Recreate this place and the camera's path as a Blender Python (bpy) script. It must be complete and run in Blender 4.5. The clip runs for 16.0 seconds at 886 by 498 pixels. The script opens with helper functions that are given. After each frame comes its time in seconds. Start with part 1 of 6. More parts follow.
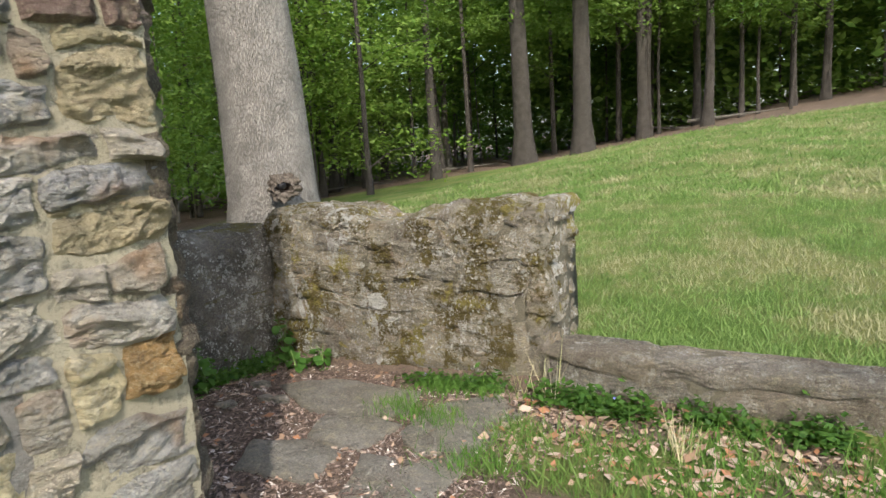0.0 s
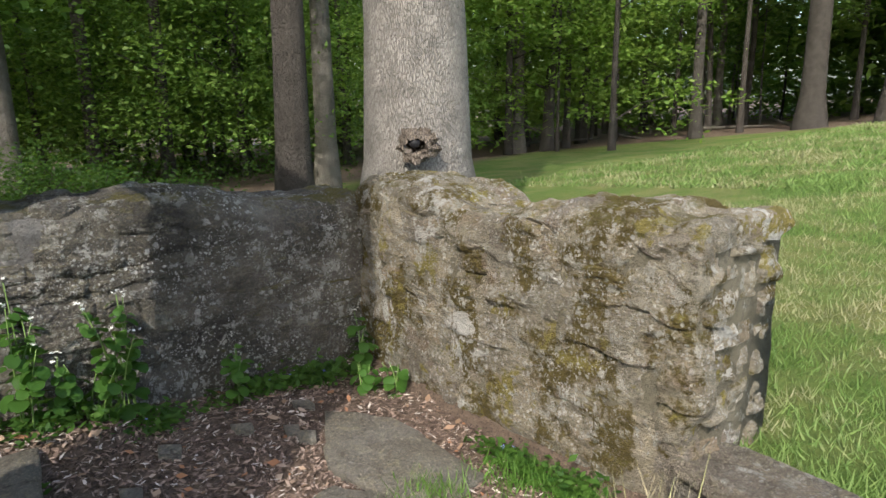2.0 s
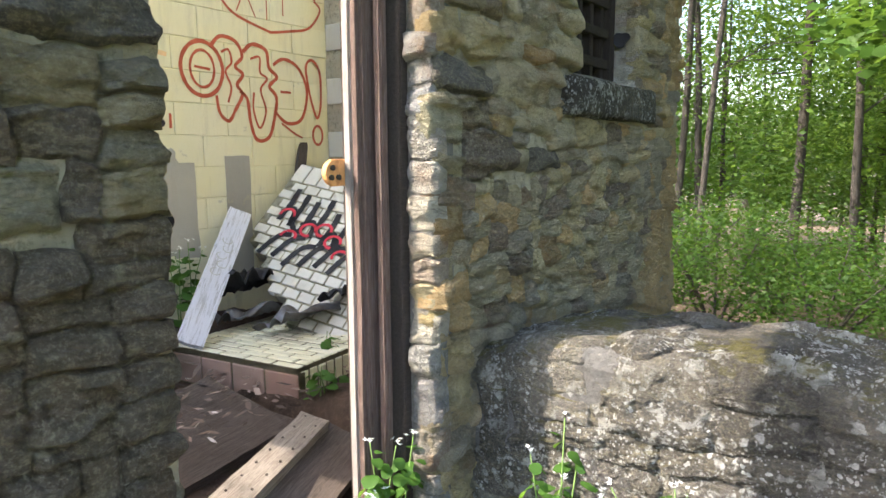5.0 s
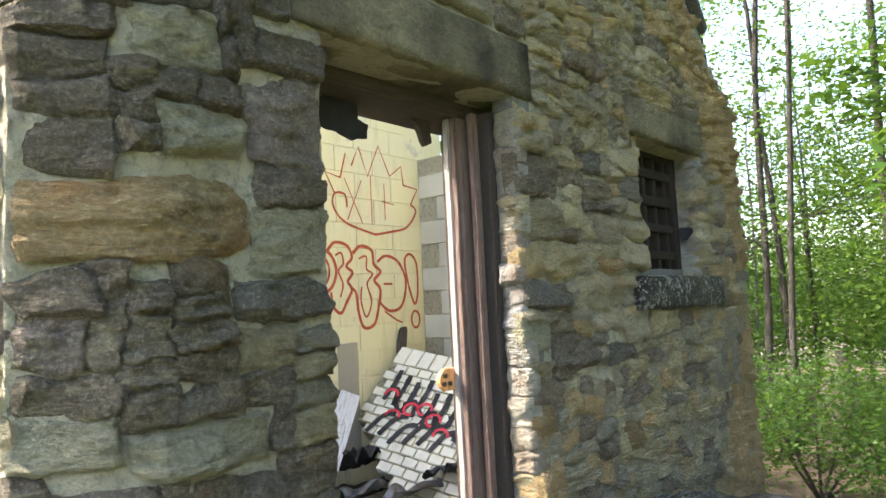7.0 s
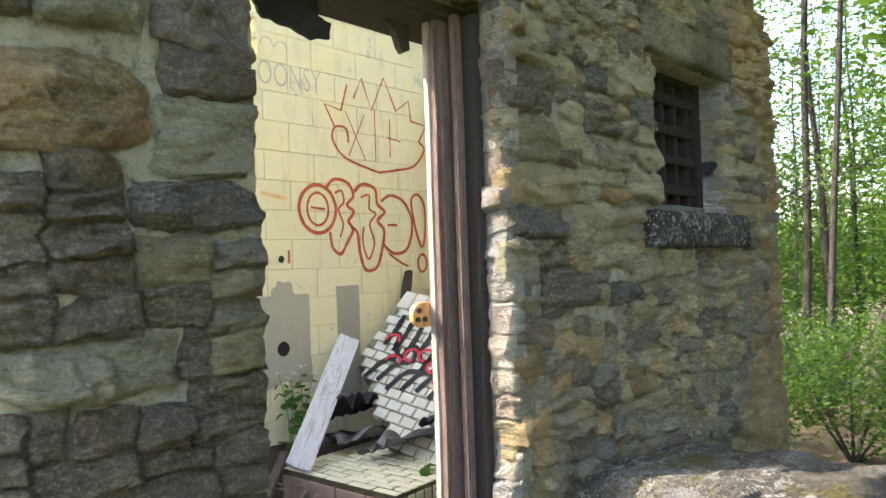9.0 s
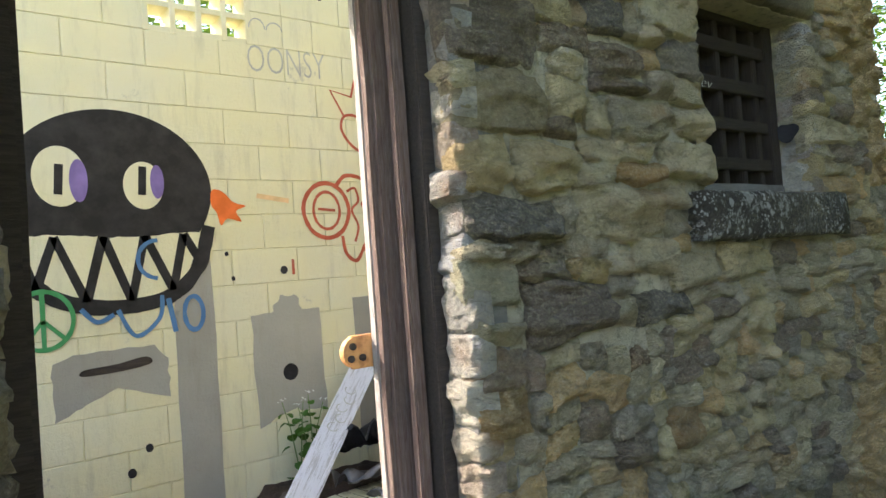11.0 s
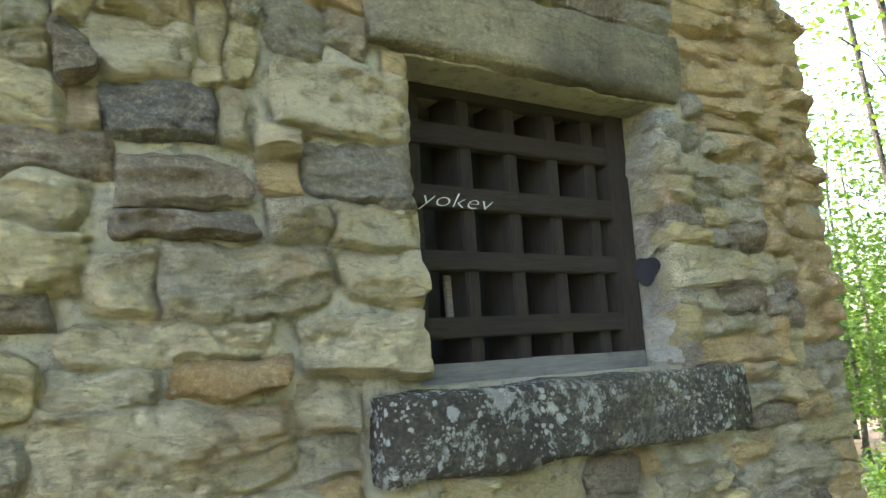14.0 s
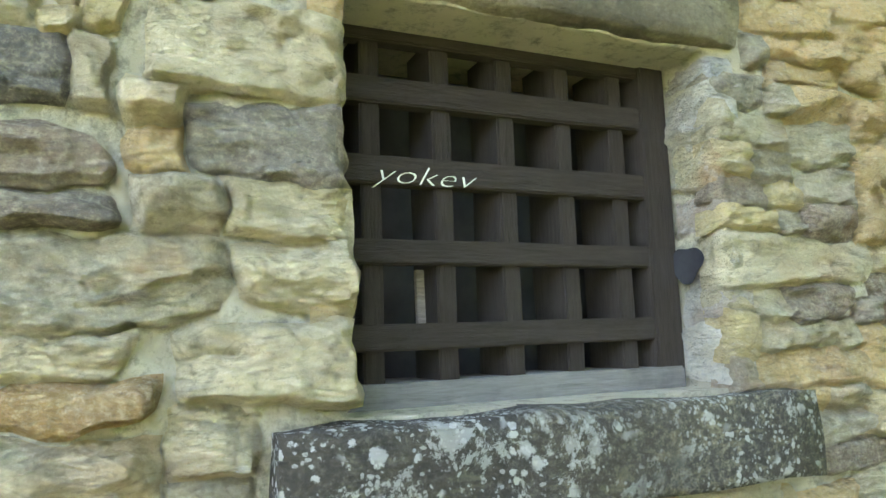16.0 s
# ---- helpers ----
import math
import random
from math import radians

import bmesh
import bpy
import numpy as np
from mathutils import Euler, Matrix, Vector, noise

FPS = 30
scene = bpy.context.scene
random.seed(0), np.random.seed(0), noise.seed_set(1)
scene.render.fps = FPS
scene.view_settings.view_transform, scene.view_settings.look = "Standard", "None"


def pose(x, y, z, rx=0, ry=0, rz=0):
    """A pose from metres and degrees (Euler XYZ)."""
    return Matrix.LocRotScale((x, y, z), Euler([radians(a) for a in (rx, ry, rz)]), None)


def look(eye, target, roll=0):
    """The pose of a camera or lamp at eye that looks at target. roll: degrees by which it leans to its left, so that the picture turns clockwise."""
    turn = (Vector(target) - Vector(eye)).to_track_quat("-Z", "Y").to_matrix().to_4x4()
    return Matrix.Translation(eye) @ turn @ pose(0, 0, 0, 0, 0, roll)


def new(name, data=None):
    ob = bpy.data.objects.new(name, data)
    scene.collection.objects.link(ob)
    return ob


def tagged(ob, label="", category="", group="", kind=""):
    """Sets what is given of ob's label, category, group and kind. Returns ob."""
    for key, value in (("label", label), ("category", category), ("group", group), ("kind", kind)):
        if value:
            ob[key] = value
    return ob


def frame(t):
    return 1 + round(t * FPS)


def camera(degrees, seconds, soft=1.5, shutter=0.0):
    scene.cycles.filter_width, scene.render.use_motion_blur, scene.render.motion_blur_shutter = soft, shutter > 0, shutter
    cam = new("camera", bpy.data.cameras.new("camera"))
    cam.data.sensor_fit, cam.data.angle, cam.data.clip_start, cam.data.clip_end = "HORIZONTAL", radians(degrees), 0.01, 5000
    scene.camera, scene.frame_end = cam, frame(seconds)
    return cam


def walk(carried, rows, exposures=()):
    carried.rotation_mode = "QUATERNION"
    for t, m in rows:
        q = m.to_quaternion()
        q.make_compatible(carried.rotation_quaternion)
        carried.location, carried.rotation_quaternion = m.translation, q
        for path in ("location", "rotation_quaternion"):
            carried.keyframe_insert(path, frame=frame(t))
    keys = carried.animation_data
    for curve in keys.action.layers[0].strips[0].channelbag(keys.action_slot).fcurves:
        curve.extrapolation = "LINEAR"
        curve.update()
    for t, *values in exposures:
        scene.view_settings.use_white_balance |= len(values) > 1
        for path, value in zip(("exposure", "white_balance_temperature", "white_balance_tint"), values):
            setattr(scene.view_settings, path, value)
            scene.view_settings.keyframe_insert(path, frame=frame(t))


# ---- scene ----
cam = camera(65.3, 16.0)
PATH = [
    (0, (-0.053, 0.071, 1.519), (-1.107, 1.739, 1.194), -3.8),
    (0.5, (-0.06, 0.492, 1.55), (-1.275, 2.037, 1.178), -2.3),
    (1, (-0.206, 0.947, 1.5), (-1.403, 2.497, 1.098), -0.7),
    (1.5, (-0.208, 1.28, 1.536), (-1.488, 2.751, 1.091), -0.4),
    (2, (-0.378, 1.669, 1.535), (-1.95, 2.82, 1.087), -0.6),
    (2.5, (-0.747, 2.03, 1.482), (-2.506, 2.853, 1.002), -0.6),
    (3, (-0.972, 2.261, 1.471), (-2.833, 2.766, 0.94), -2.2),
    (3.5, (-1.09, 2.5, 1.493), (-3.028, 2.471, 1.0), -2.8),
    (4, (-1.374, 2.571, 1.527), (-3.267, 2.08, 1.111), -2.3),
    (4.5, (-1.554, 2.607, 1.589), (-3.373, 1.847, 1.251), -0.9),
    (5, (-1.6, 2.775, 1.667), (-3.234, 1.653, 1.397), -0.4),
    (5.2, (-1.601, 2.822, 1.7), (-3.162, 1.596, 1.453), -0.5),
    (7.3, (-1.15, 3.089, 1.909), (-2.642, 1.773, 2.115), -2.6),
    (7.5, (-1.156, 3.147, 1.912), (-2.62, 1.8, 2.117), -2.6),
    (8, (-1.214, 3.266, 1.907), (-2.636, 1.872, 2.091), -3.3),
    (8.5, (-1.353, 3.174, 1.845), (-2.815, 1.812, 1.929), -1.7),
    (8.7, (-1.439, 3.066, 1.782), (-2.899, 1.702, 1.85), -1.7),
    (10.8, (-2.243, 2.805, 1.78), (-3.418, 1.187, 1.786), -3.4),
    (11, (-2.363, 2.772, 1.82), (-3.597, 1.199, 1.871), -4.2),
    (11.5, (-2.693, 2.743, 1.869), (-3.982, 1.223, 2.042), -5.2),
    (12, (-3.027, 2.781, 1.94), (-4.261, 1.22, 2.144), -3.9),
    (12.5, (-3.282, 2.743, 1.943), (-4.531, 1.202, 2.194), -3.1),
    (13, (-3.516, 2.633, 1.995), (-4.809, 1.127, 2.234), -2.6),
    (13.5, (-3.67, 2.629, 2.038), (-4.896, 1.072, 2.304), -4.2),
    (14, (-3.864, 2.715, 2.082), (-4.924, 1.048, 2.39), -3.6),
    (14.5, (-4.158, 2.62, 2.13), (-5.057, 0.861, 2.444), -3.3),
    (15, (-4.339, 2.486, 2.152), (-5.135, 0.675, 2.446), -2.7),
    (15.5, (-4.376, 2.449, 2.157), (-5.142, 0.622, 2.436), -2.0),
    (16, (-4.289, 2.553, 2.14), (-5.088, 0.739, 2.404), -2.1),
]
walk(cam, [(t, look(eye, target, roll)) for t, eye, target, roll in PATH],
     [(0, 1.2, 6450, 11), (2, 1.25, 6450, 11), (3, 1.75, 6500, 11), (4, 2.32, 6650, 12), (5, 2.75, 6800, 14), (8, 2.85, 6850, 13), (11, 2.7, 6800, 14), (12.5, 2.85, 6900, 15), (13.5, 3.5, 6950, 15),
      (15, 4.35, 6950, 14), (16, 4.7, 6950, 14)])
# ---- light ----
SUN_AZ = math.atan2(-0.771, 0.636)      # towards the sun, from +x
SUN_EL = radians(41)
world = bpy.data.worlds.new("sky")
scene.world = world
world.use_nodes = True
wn = world.node_tree
sky = wn.nodes.new("ShaderNodeTexSky")
sky.sky_type, sky.sun_disc = "NISHITA", False
sky.sun_elevation, sky.sun_rotation = SUN_EL, math.pi / 2 - SUN_AZ
sky.air_density, sky.dust_density = 1.0, 2.5
wn.links.new(sky.outputs[0], wn.nodes["Background"].inputs[0])
wn.nodes["Background"].inputs[1].default_value = 0.15
sun_data = bpy.data.lights.new("sun", "SUN")
sun_data.energy, sun_data.angle, sun_data.color = 2.1, radians(0.6), (1.0, 0.93, 0.83)
sun = new("sun", sun_data)
sun.matrix_world = look((0, 0, 30), (-30 * math.cos(SUN_AZ), -30 * math.sin(SUN_AZ), 30 - 30 * math.tan(SUN_EL)))

# ---- materials ----


class Mat:
    """A small builder of node materials."""

    def __init__(self, name, rough=0.85, metal=0.0):
        self.m = bpy.data.materials.new(name)
        self.m.use_nodes = True
        self.t = self.m.node_tree
        self.b = self.t.nodes["Principled BSDF"]
        self.b.inputs["Roughness"].default_value = rough
        self.b.inputs["Metallic"].default_value = metal
        self.b.inputs["Specular IOR Level"].default_value = 0.25
        self.bumps = None

    def node(self, kind, **kw):
        n = self.t.nodes.new(kind)
        for k, v in kw.items():
            n.inputs[k.replace("_", " ")].default_value = v
        return n

    def link(self, a, b):
        self.t.links.new(a, b)

    def coord(self, scale=(1, 1, 1), local=False, spread=0.0):
        g = self.node("ShaderNodeTexCoord") if local else self.node("ShaderNodeNewGeometry")
        mp = self.node("ShaderNodeMapping")
        mp.inputs["Scale"].default_value = scale
        self.link(g.outputs["Object"] if local else g.outputs["Position"], mp.inputs["Vector"])
        if spread:
            oi = self.node("ShaderNodeObjectInfo")
            mu = self.node("ShaderNodeMath")
            mu.operation = "MULTIPLY"
            mu.inputs[1].default_value = spread
            self.link(oi.outputs["Random"], mu.inputs[0])
            self.link(mu.outputs[0], mp.inputs["Location"])
        return mp.outputs[0]

    def noise(self, vec, scale, detail=6, rough=0.6, distort=0.0):
        n = self.node("ShaderNodeTexNoise", Scale=scale, Detail=detail, Roughness=rough, Distortion=distort)
        self.link(vec, n.inputs["Vector"])
        return n.outputs[0]

    def node_noise_colour(self, vec, scale):
        n = self.node("ShaderNodeTexNoise", Scale=scale, Detail=3)
        self.link(vec, n.inputs["Vector"])
        return n.outputs[1]

    def voronoi(self, vec, scale, feature="F1", rand=1.0):
        n = self.node("ShaderNodeTexVoronoi", Scale=scale, Randomness=rand)
        n.feature = feature
        self.link(vec, n.inputs["Vector"])
        return n

    def ramp(self, fac, stops, interp="LINEAR"):
        r = self.node("ShaderNodeValToRGB")
        r.color_ramp.interpolation = interp
        e = r.color_ramp.elements
        while len(e) < len(stops):
            e.new(0.5)
        for el, (p, c) in zip(e, stops):
            el.position = p
            el.color = (*c, 1) if len(c) == 3 else c
        self.link(fac, r.inputs[0])
        return r.outputs[0]

    def band(self, fac, lo, hi):
        r = self.node("ShaderNodeMapRange")
        r.inputs["From Min"].default_value, r.inputs["From Max"].default_value = lo, hi
        self.link(fac, r.inputs["Value"])
        return r.outputs[0]

    def mix(self, fac, a, b, mode="MIX"):
        n = self.node("ShaderNodeMix")
        n.data_type, n.blend_type = "RGBA", mode
        for sock, val in ((n.inputs["Factor"], fac), (n.inputs[6], a), (n.inputs[7], b)):
            if isinstance(val, (int, float)):
                sock.default_value = val
            elif isinstance(val, tuple):
                sock.default_value = (*val, 1)
            else:
                self.link(val, sock)
        return n.outputs[2]

    def mul(self, a, b):
        n = self.node("ShaderNodeMath")
        n.operation = "MULTIPLY"
        for sock, val in ((n.inputs[0], a), (n.inputs[1], b)):
            if isinstance(val, (int, float)):
                sock.default_value = val
            else:
                self.link(val, sock)
        return n.outputs[0]

    def random(self):
        return self.node("ShaderNodeObjectInfo").outputs["Random"]

    def island(self):
        return self.node("ShaderNodeNewGeometry").outputs["Random Per Island"]

    def axis(self, name):
        s = self.node("ShaderNodeSeparateXYZ")
        self.link(self.node("ShaderNodeNewGeometry").outputs["Normal"], s.inputs[0])
        return s.outputs[name]

    def bump(self, height, dist, strength=1.0):
        n = self.node("ShaderNodeBump", Distance=dist, Strength=strength)
        self.link(height, n.inputs["Height"])
        if self.bumps:
            self.link(self.bumps, n.inputs["Normal"])
        self.bumps = n.outputs[0]
        self.link(self.bumps, self.b.inputs["Normal"])

    def colour(self, c):
        if isinstance(c, tuple):
            self.b.inputs["Base Color"].default_value = (*c, 1)
        else:
            self.link(c, self.b.inputs["Base Color"])
        return self


def stone_material(name, tones, lichen=0.0, moss=0.0, dark=0.0, warm=0.0, cap=0.0):
    """Rough sandstone: a tone for each piece, bedding grain, stains, crevice shade put into the colour; lichen, moss
    and soot as amounts.
    """
    m = Mat(name, 0.92)
    v = m.coord(spread=7.0)
    vb = m.coord((1, 1, 2.4), spread=7.0)
    n = len(tones)
    base = m.ramp(m.random(), [(i / n, c) for i, c in enumerate(tones)], "CONSTANT")
    big = m.noise(v, 5.0, 4)
    c = m.mix(m.band(big, 0.35, 0.75), base, m.mix(0.55, base, (0.23, 0.2, 0.13)))
    c = m.mix(m.mul(m.band(m.noise(vb, 6.0, 6, 0.7), 0.5, 0.75), 0.4), c, (0.12, 0.105, 0.08))
    c = m.mix(m.mul(m.band(m.noise(v, 60.0, 4, 0.7), 0.5, 0.8), 0.25), c, (0.5, 0.45, 0.34))
    mid = m.noise(vb, 9.0, 8, 0.7, 1.2)
    c = m.mix(m.mul(m.band(mid, 0.45, 0.35), 0.6), c, m.mix(0.7, c, (0.06, 0.052, 0.04)))
    c = m.mix(m.mul(m.band(mid, 0.54, 0.66), 0.55), c, m.mix(0.5, c, (0.85, 0.74, 0.44)))
    grit = m.noise(vb, 24.0, 10, 0.78, 0.5)
    # hollows of the grit bump coloured dark and its highs pale, like shaded relief
    c = m.mix(m.mul(m.band(grit, 0.44, 0.34), 0.45), c, (0.09, 0.075, 0.055))
    c = m.mix(m.mul(m.band(grit, 0.55, 0.7), 0.28), c, (0.6, 0.55, 0.42))
    fine = m.noise(v, 85.0, 8, 0.8)
    c = m.mix(m.mul(m.band(fine, 0.44, 0.34), 0.45), c, m.mix(0.75, c, (0.05, 0.043, 0.034)))
    c = m.mix(m.mul(m.band(fine, 0.5, 0.62), 0.6), c, m.mix(0.5, c, (0.88, 0.8, 0.55)))
    if warm:
        c = m.mix(m.mul(m.band(m.noise(v, 3.3, 3), 0.55, 0.7), warm), c, (0.42, 0.2, 0.06))
    w = m.coord()
    if dark:
        c = m.mix(m.mul(m.band(m.noise(w, 1.3, 5, 0.65), 0.4, 0.62), dark), c, (0.055, 0.05, 0.042))
    if moss:
        c = m.mix(m.mul(m.band(m.noise(w, 2.8, 7, 0.75), 0.5, 0.55), moss), c, (0.15, 0.115, 0.03))
        c = m.mix(m.mul(m.band(m.noise(w, 4.2, 5, 0.7, 0.5), 0.57, 0.62), moss), c, (0.33, 0.28, 0.08))
        c = m.mix(m.mul(m.band(m.noise(w, 3.4, 7, 0.78, 0.4), 0.57, 0.6), moss), c, (0.74, 0.73, 0.68))
    if lichen:
        patchy = m.band(m.noise(w, 2.2, 4, 0.6), 0.41, 0.52)
        wob = m.mix(0.06, w, m.node_noise_colour(w, 9.0))
        for scale, cut, share in ((20.0, 0.2, 0.9), (42.0, 0.22, 1.0), (85.0, 0.25, 0.7)):
            spot = m.voronoi(wob, scale)
            here = m.band(m.noise(w, scale * 0.3, 3, 0.7), 0.49, 0.55)
            disc = m.band(m.mix(0.35, spot.outputs["Distance"], m.noise(w, scale * 3, 4, 0.8)), cut + 0.17, cut + 0.13)
            c = m.mix(m.mul(m.mul(m.mul(disc, here), patchy), min(1.0, lichen * share)), c, (0.74, 0.74, 0.69))
        c = m.mix(m.mul(m.mul(m.band(m.noise(w, 11.0, 8, 0.78, 0.3), 0.55, 0.58), patchy), 0.8 * lichen), c, (0.66, 0.66, 0.6))
    if cap:
        grown = m.mul(m.band(m.axis('Z'), 0.45, 0.8), m.band(m.noise(w, 3.0, 6, 0.7), 0.5, 0.58))
        c = m.mix(m.mul(grown, cap), c, (0.17, 0.15, 0.035))
    bent = m.mix(0.07, vb, m.node_noise_colour(v, 7.0))
    crack = m.mul(m.band(m.voronoi(bent, 8.0, "DISTANCE_TO_EDGE").outputs["Distance"], 0.035, 0.0), m.band(m.noise(v, 5.0, 3), 0.46, 0.56))
    # crack lines darkened in colour to imitate the shade in crevices
    c = m.mix(m.mul(crack, 0.22), c, (0.05, 0.042, 0.032))
    m.colour(c)
    m.bump(m.noise(vb, 11.0, 10, 0.8, 1.0), 0.06)
    m.bump(m.voronoi(bent, 17.0).outputs["Distance"], 0.05)
    m.bump(m.voronoi(bent, 46.0).outputs["Distance"], 0.016)
    m.bump(m.band(crack, 1.0, 0.0), 0.006)
    m.bump(grit, 0.05)
    return m.m


def mortar_material(name, a, b, lichen=0.0):
    m = Mat(name, 0.95)
    v = m.coord()
    c = m.mix(m.band(m.noise(v, 4.0, 6), 0.35, 0.7), a, b)
    c = m.mix(m.mul(m.band(m.noise(v, 26.0, 8, 0.78), 0.5, 0.66), 0.65), c, (0.1, 0.095, 0.08))
    if lichen:
        c = m.mix(m.mul(m.band(m.noise(v, 12.0, 5, 0.75), 0.58, 0.63), lichen), c, (0.6, 0.6, 0.55))
    m.colour(c)
    m.bump(m.noise(v, 14.0, 10, 0.76), 0.1)
    m.bump(m.noise(v, 120.0, 4, 0.7), 0.004)
    return m.m


OLIVE = [(0.62, 0.54, 0.31), (0.5, 0.47, 0.35), (0.7, 0.61, 0.38), (0.36, 0.34, 0.29), (0.68, 0.62, 0.45), (0.5, 0.47, 0.38),
         (0.28, 0.23, 0.19), (0.64, 0.55, 0.34), (0.53, 0.5, 0.37), (0.67, 0.5, 0.27)]
GREY = [(0.5, 0.46, 0.39), (0.58, 0.52, 0.41), (0.42, 0.42, 0.4), (0.62, 0.52, 0.32), (0.55, 0.53, 0.48), (0.38, 0.39, 0.4), (0.6, 0.56, 0.47),
        (0.44, 0.36, 0.29)]
# the facade tones scaled darker and greyer, laid on the pier by the door
STONE_PIER = stone_material("darker facade stone", [tuple(q * k for q, k in zip(c, (0.76, 0.735, 0.68))) for c in OLIVE], lichen=0.06, dark=0.4, warm=0.2)
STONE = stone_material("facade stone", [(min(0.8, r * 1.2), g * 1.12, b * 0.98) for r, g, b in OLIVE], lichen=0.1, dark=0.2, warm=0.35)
END = stone_material("pale wall stone", [tuple(min(0.8, 1.35 * q) for q in c) for c in GREY], lichen=0.25, dark=0.25, warm=0.6)
DARK = stone_material("dark wall stone", [(0.3, 0.28, 0.25), (0.19, 0.18, 0.17), (0.32, 0.3, 0.26), (0.14, 0.135, 0.13)], lichen=1.0, dark=0.65, cap=0.8)
MOSSY = stone_material("mossy wall stone", [(0.56, 0.5, 0.39), (0.48, 0.44, 0.36), (0.6, 0.53, 0.41), (0.43, 0.38, 0.32)], lichen=0.7, moss=0.95, dark=0.35, warm=0.3, cap=0.7)
MORTAR = mortar_material("mortar", (0.6, 0.55, 0.4), (0.48, 0.44, 0.32))
MORTAR_PALE = mortar_material("pale mortar", (0.36, 0.34, 0.3), (0.26, 0.25, 0.23), 0.2)
MORTAR_DARK = mortar_material("dark mortar", (0.22, 0.215, 0.2), (0.3, 0.285, 0.26), 0.9)
MORTAR_MOSS = mortar_material("mossy mortar", (0.26, 0.24, 0.18), (0.2, 0.18, 0.12), 0.5)

# ---- mesh helpers ----


def mesh_object(name, verts, faces, material, parent=None, smooth=False):
    me = bpy.data.meshes.new(name)
    me.from_pydata(verts, [], faces)
    me.materials.append(material)
    if smooth:
        me.polygons.foreach_set("use_smooth", [True] * len(me.polygons))
    ob = new(name, me)
    if parent:
        ob.parent = parent
    return ob


def part(name, bm, material, parent, label=""):
    """Links a bmesh as one mesh object under a thing or a part."""
    bmesh.ops.recalc_face_normals(bm, faces=bm.faces)
    me = bpy.data.meshes.new(name)
    bm.to_mesh(me)
    bm.free()
    me.materials.append(material)
    ob = new(name, me)
    if parent:
        ob.parent = parent
    if label:
        tagged(ob, label)
    return ob


def thing(name, label, category, group="", kind="", at=(0, 0, 0)):
    ob = new(name)
    ob.location = at
    ob.empty_display_size = 0.1
    return tagged(ob, label, category, group, kind)


def box(bm, x0, x1, y0, y1, z0, z1, bevel=0.0, rough=0.0, cuts=0, seed=0):
    """A box from corner to corner, bevelled, its edges worn by noise."""
    r = bmesh.ops.create_cube(bm, size=1, matrix=Matrix.LocRotScale(((x0 + x1) / 2, (y0 + y1) / 2, (z0 + z1) / 2), None, (x1 - x0, y1 - y0, z1 - z0)))
    vs = r["verts"]
    if cuts:
        es = list({e for v in vs for e in v.link_edges})
        g = bmesh.ops.subdivide_edges(bm, edges=es, cuts=cuts, use_grid_fill=True)
        vs = list({v for v in vs} | {e for e in g["geom_inner"] if isinstance(e, bmesh.types.BMVert)})
    if bevel:
        es = [e for v in vs for e in v.link_edges if len(e.link_faces) == 2 and e.calc_face_angle(0) > 0.8]
        bmesh.ops.bevel(bm, geom=list(set(es)), offset=bevel, segments=2, affect="EDGES", profile=0.6)
        vs = bm.verts if not rough else bm.verts
    if rough:
        for v in bm.verts:
            v.co += rough * Vector(noise.noise_vector(v.co * 6 + Vector((seed, 0, 0))))
    return bm


def smoothstep(a, b, x):
    t = min(1, max(0, (x - a) / (b - a)))
    return t * t * (3 - 2 * t)


def pack(u0, u1, v0, v1, sizes, rnd, holes=(), fixed=(), cell=0.03, inside=None):
    """Rubble bond: fills a field with rectangles of random sizes round openings and given stones."""
    nu, nv = int(round((u1 - u0) / cell)), int(round((v1 - v0) / cell))
    used = np.zeros((nu, nv), bool)

    def block(a0, a1, b0, b1):
        used[max(0, round((a0 - u0) / cell)):max(0, round((a1 - u0) / cell)), max(0, round((b0 - v0) / cell)):max(0, round((b1 - v0) / cell))] = True
    for h in holes:
        block(*h)
    out = []
    for f in fixed:
        block(*f[:4])
        out.append(tuple(f))
    if inside:
        for i in range(nu):
            for j in range(nv):
                if not inside(u0 + (i + 0.5) * cell, v0 + (j + 0.5) * cell):
                    used[i, j] = True
    w0, w1, h0, h1 = sizes
    for j in range(nv):
        i = 0
        while i < nu:
            if used[i, j]:
                i += 1
                continue
            w = int(rnd.uniform(w0, w1) * rnd.choice((0.6, 1, 1, 1.3)) / cell)
            h = int(max(h0, min(h1, rnd.triangular(h0, h1, h0 + 0.35 * (h1 - h0)))) / cell)
            a = i
            while a < nu and a - i < w and not used[a, j]:
                a += 1
            if nu - a < 3 or (a < nu and a - i == w and not used[a:a + 3, j].sum() == 0):
                while a < nu and not used[a, j] and a - i < w + 4:
                    a += 1
            b = j
            while b < nv and b - j < h and not used[i:a, b].any():
                b += 1
            used[i:a, j:b] = True
            if (a - i) * cell > 0.05 and (b - j) * cell > 0.04:
                out.append((u0 + i * cell, u0 + a * cell, v0 + j * cell, v0 + b * cell))
            i = a
    return out


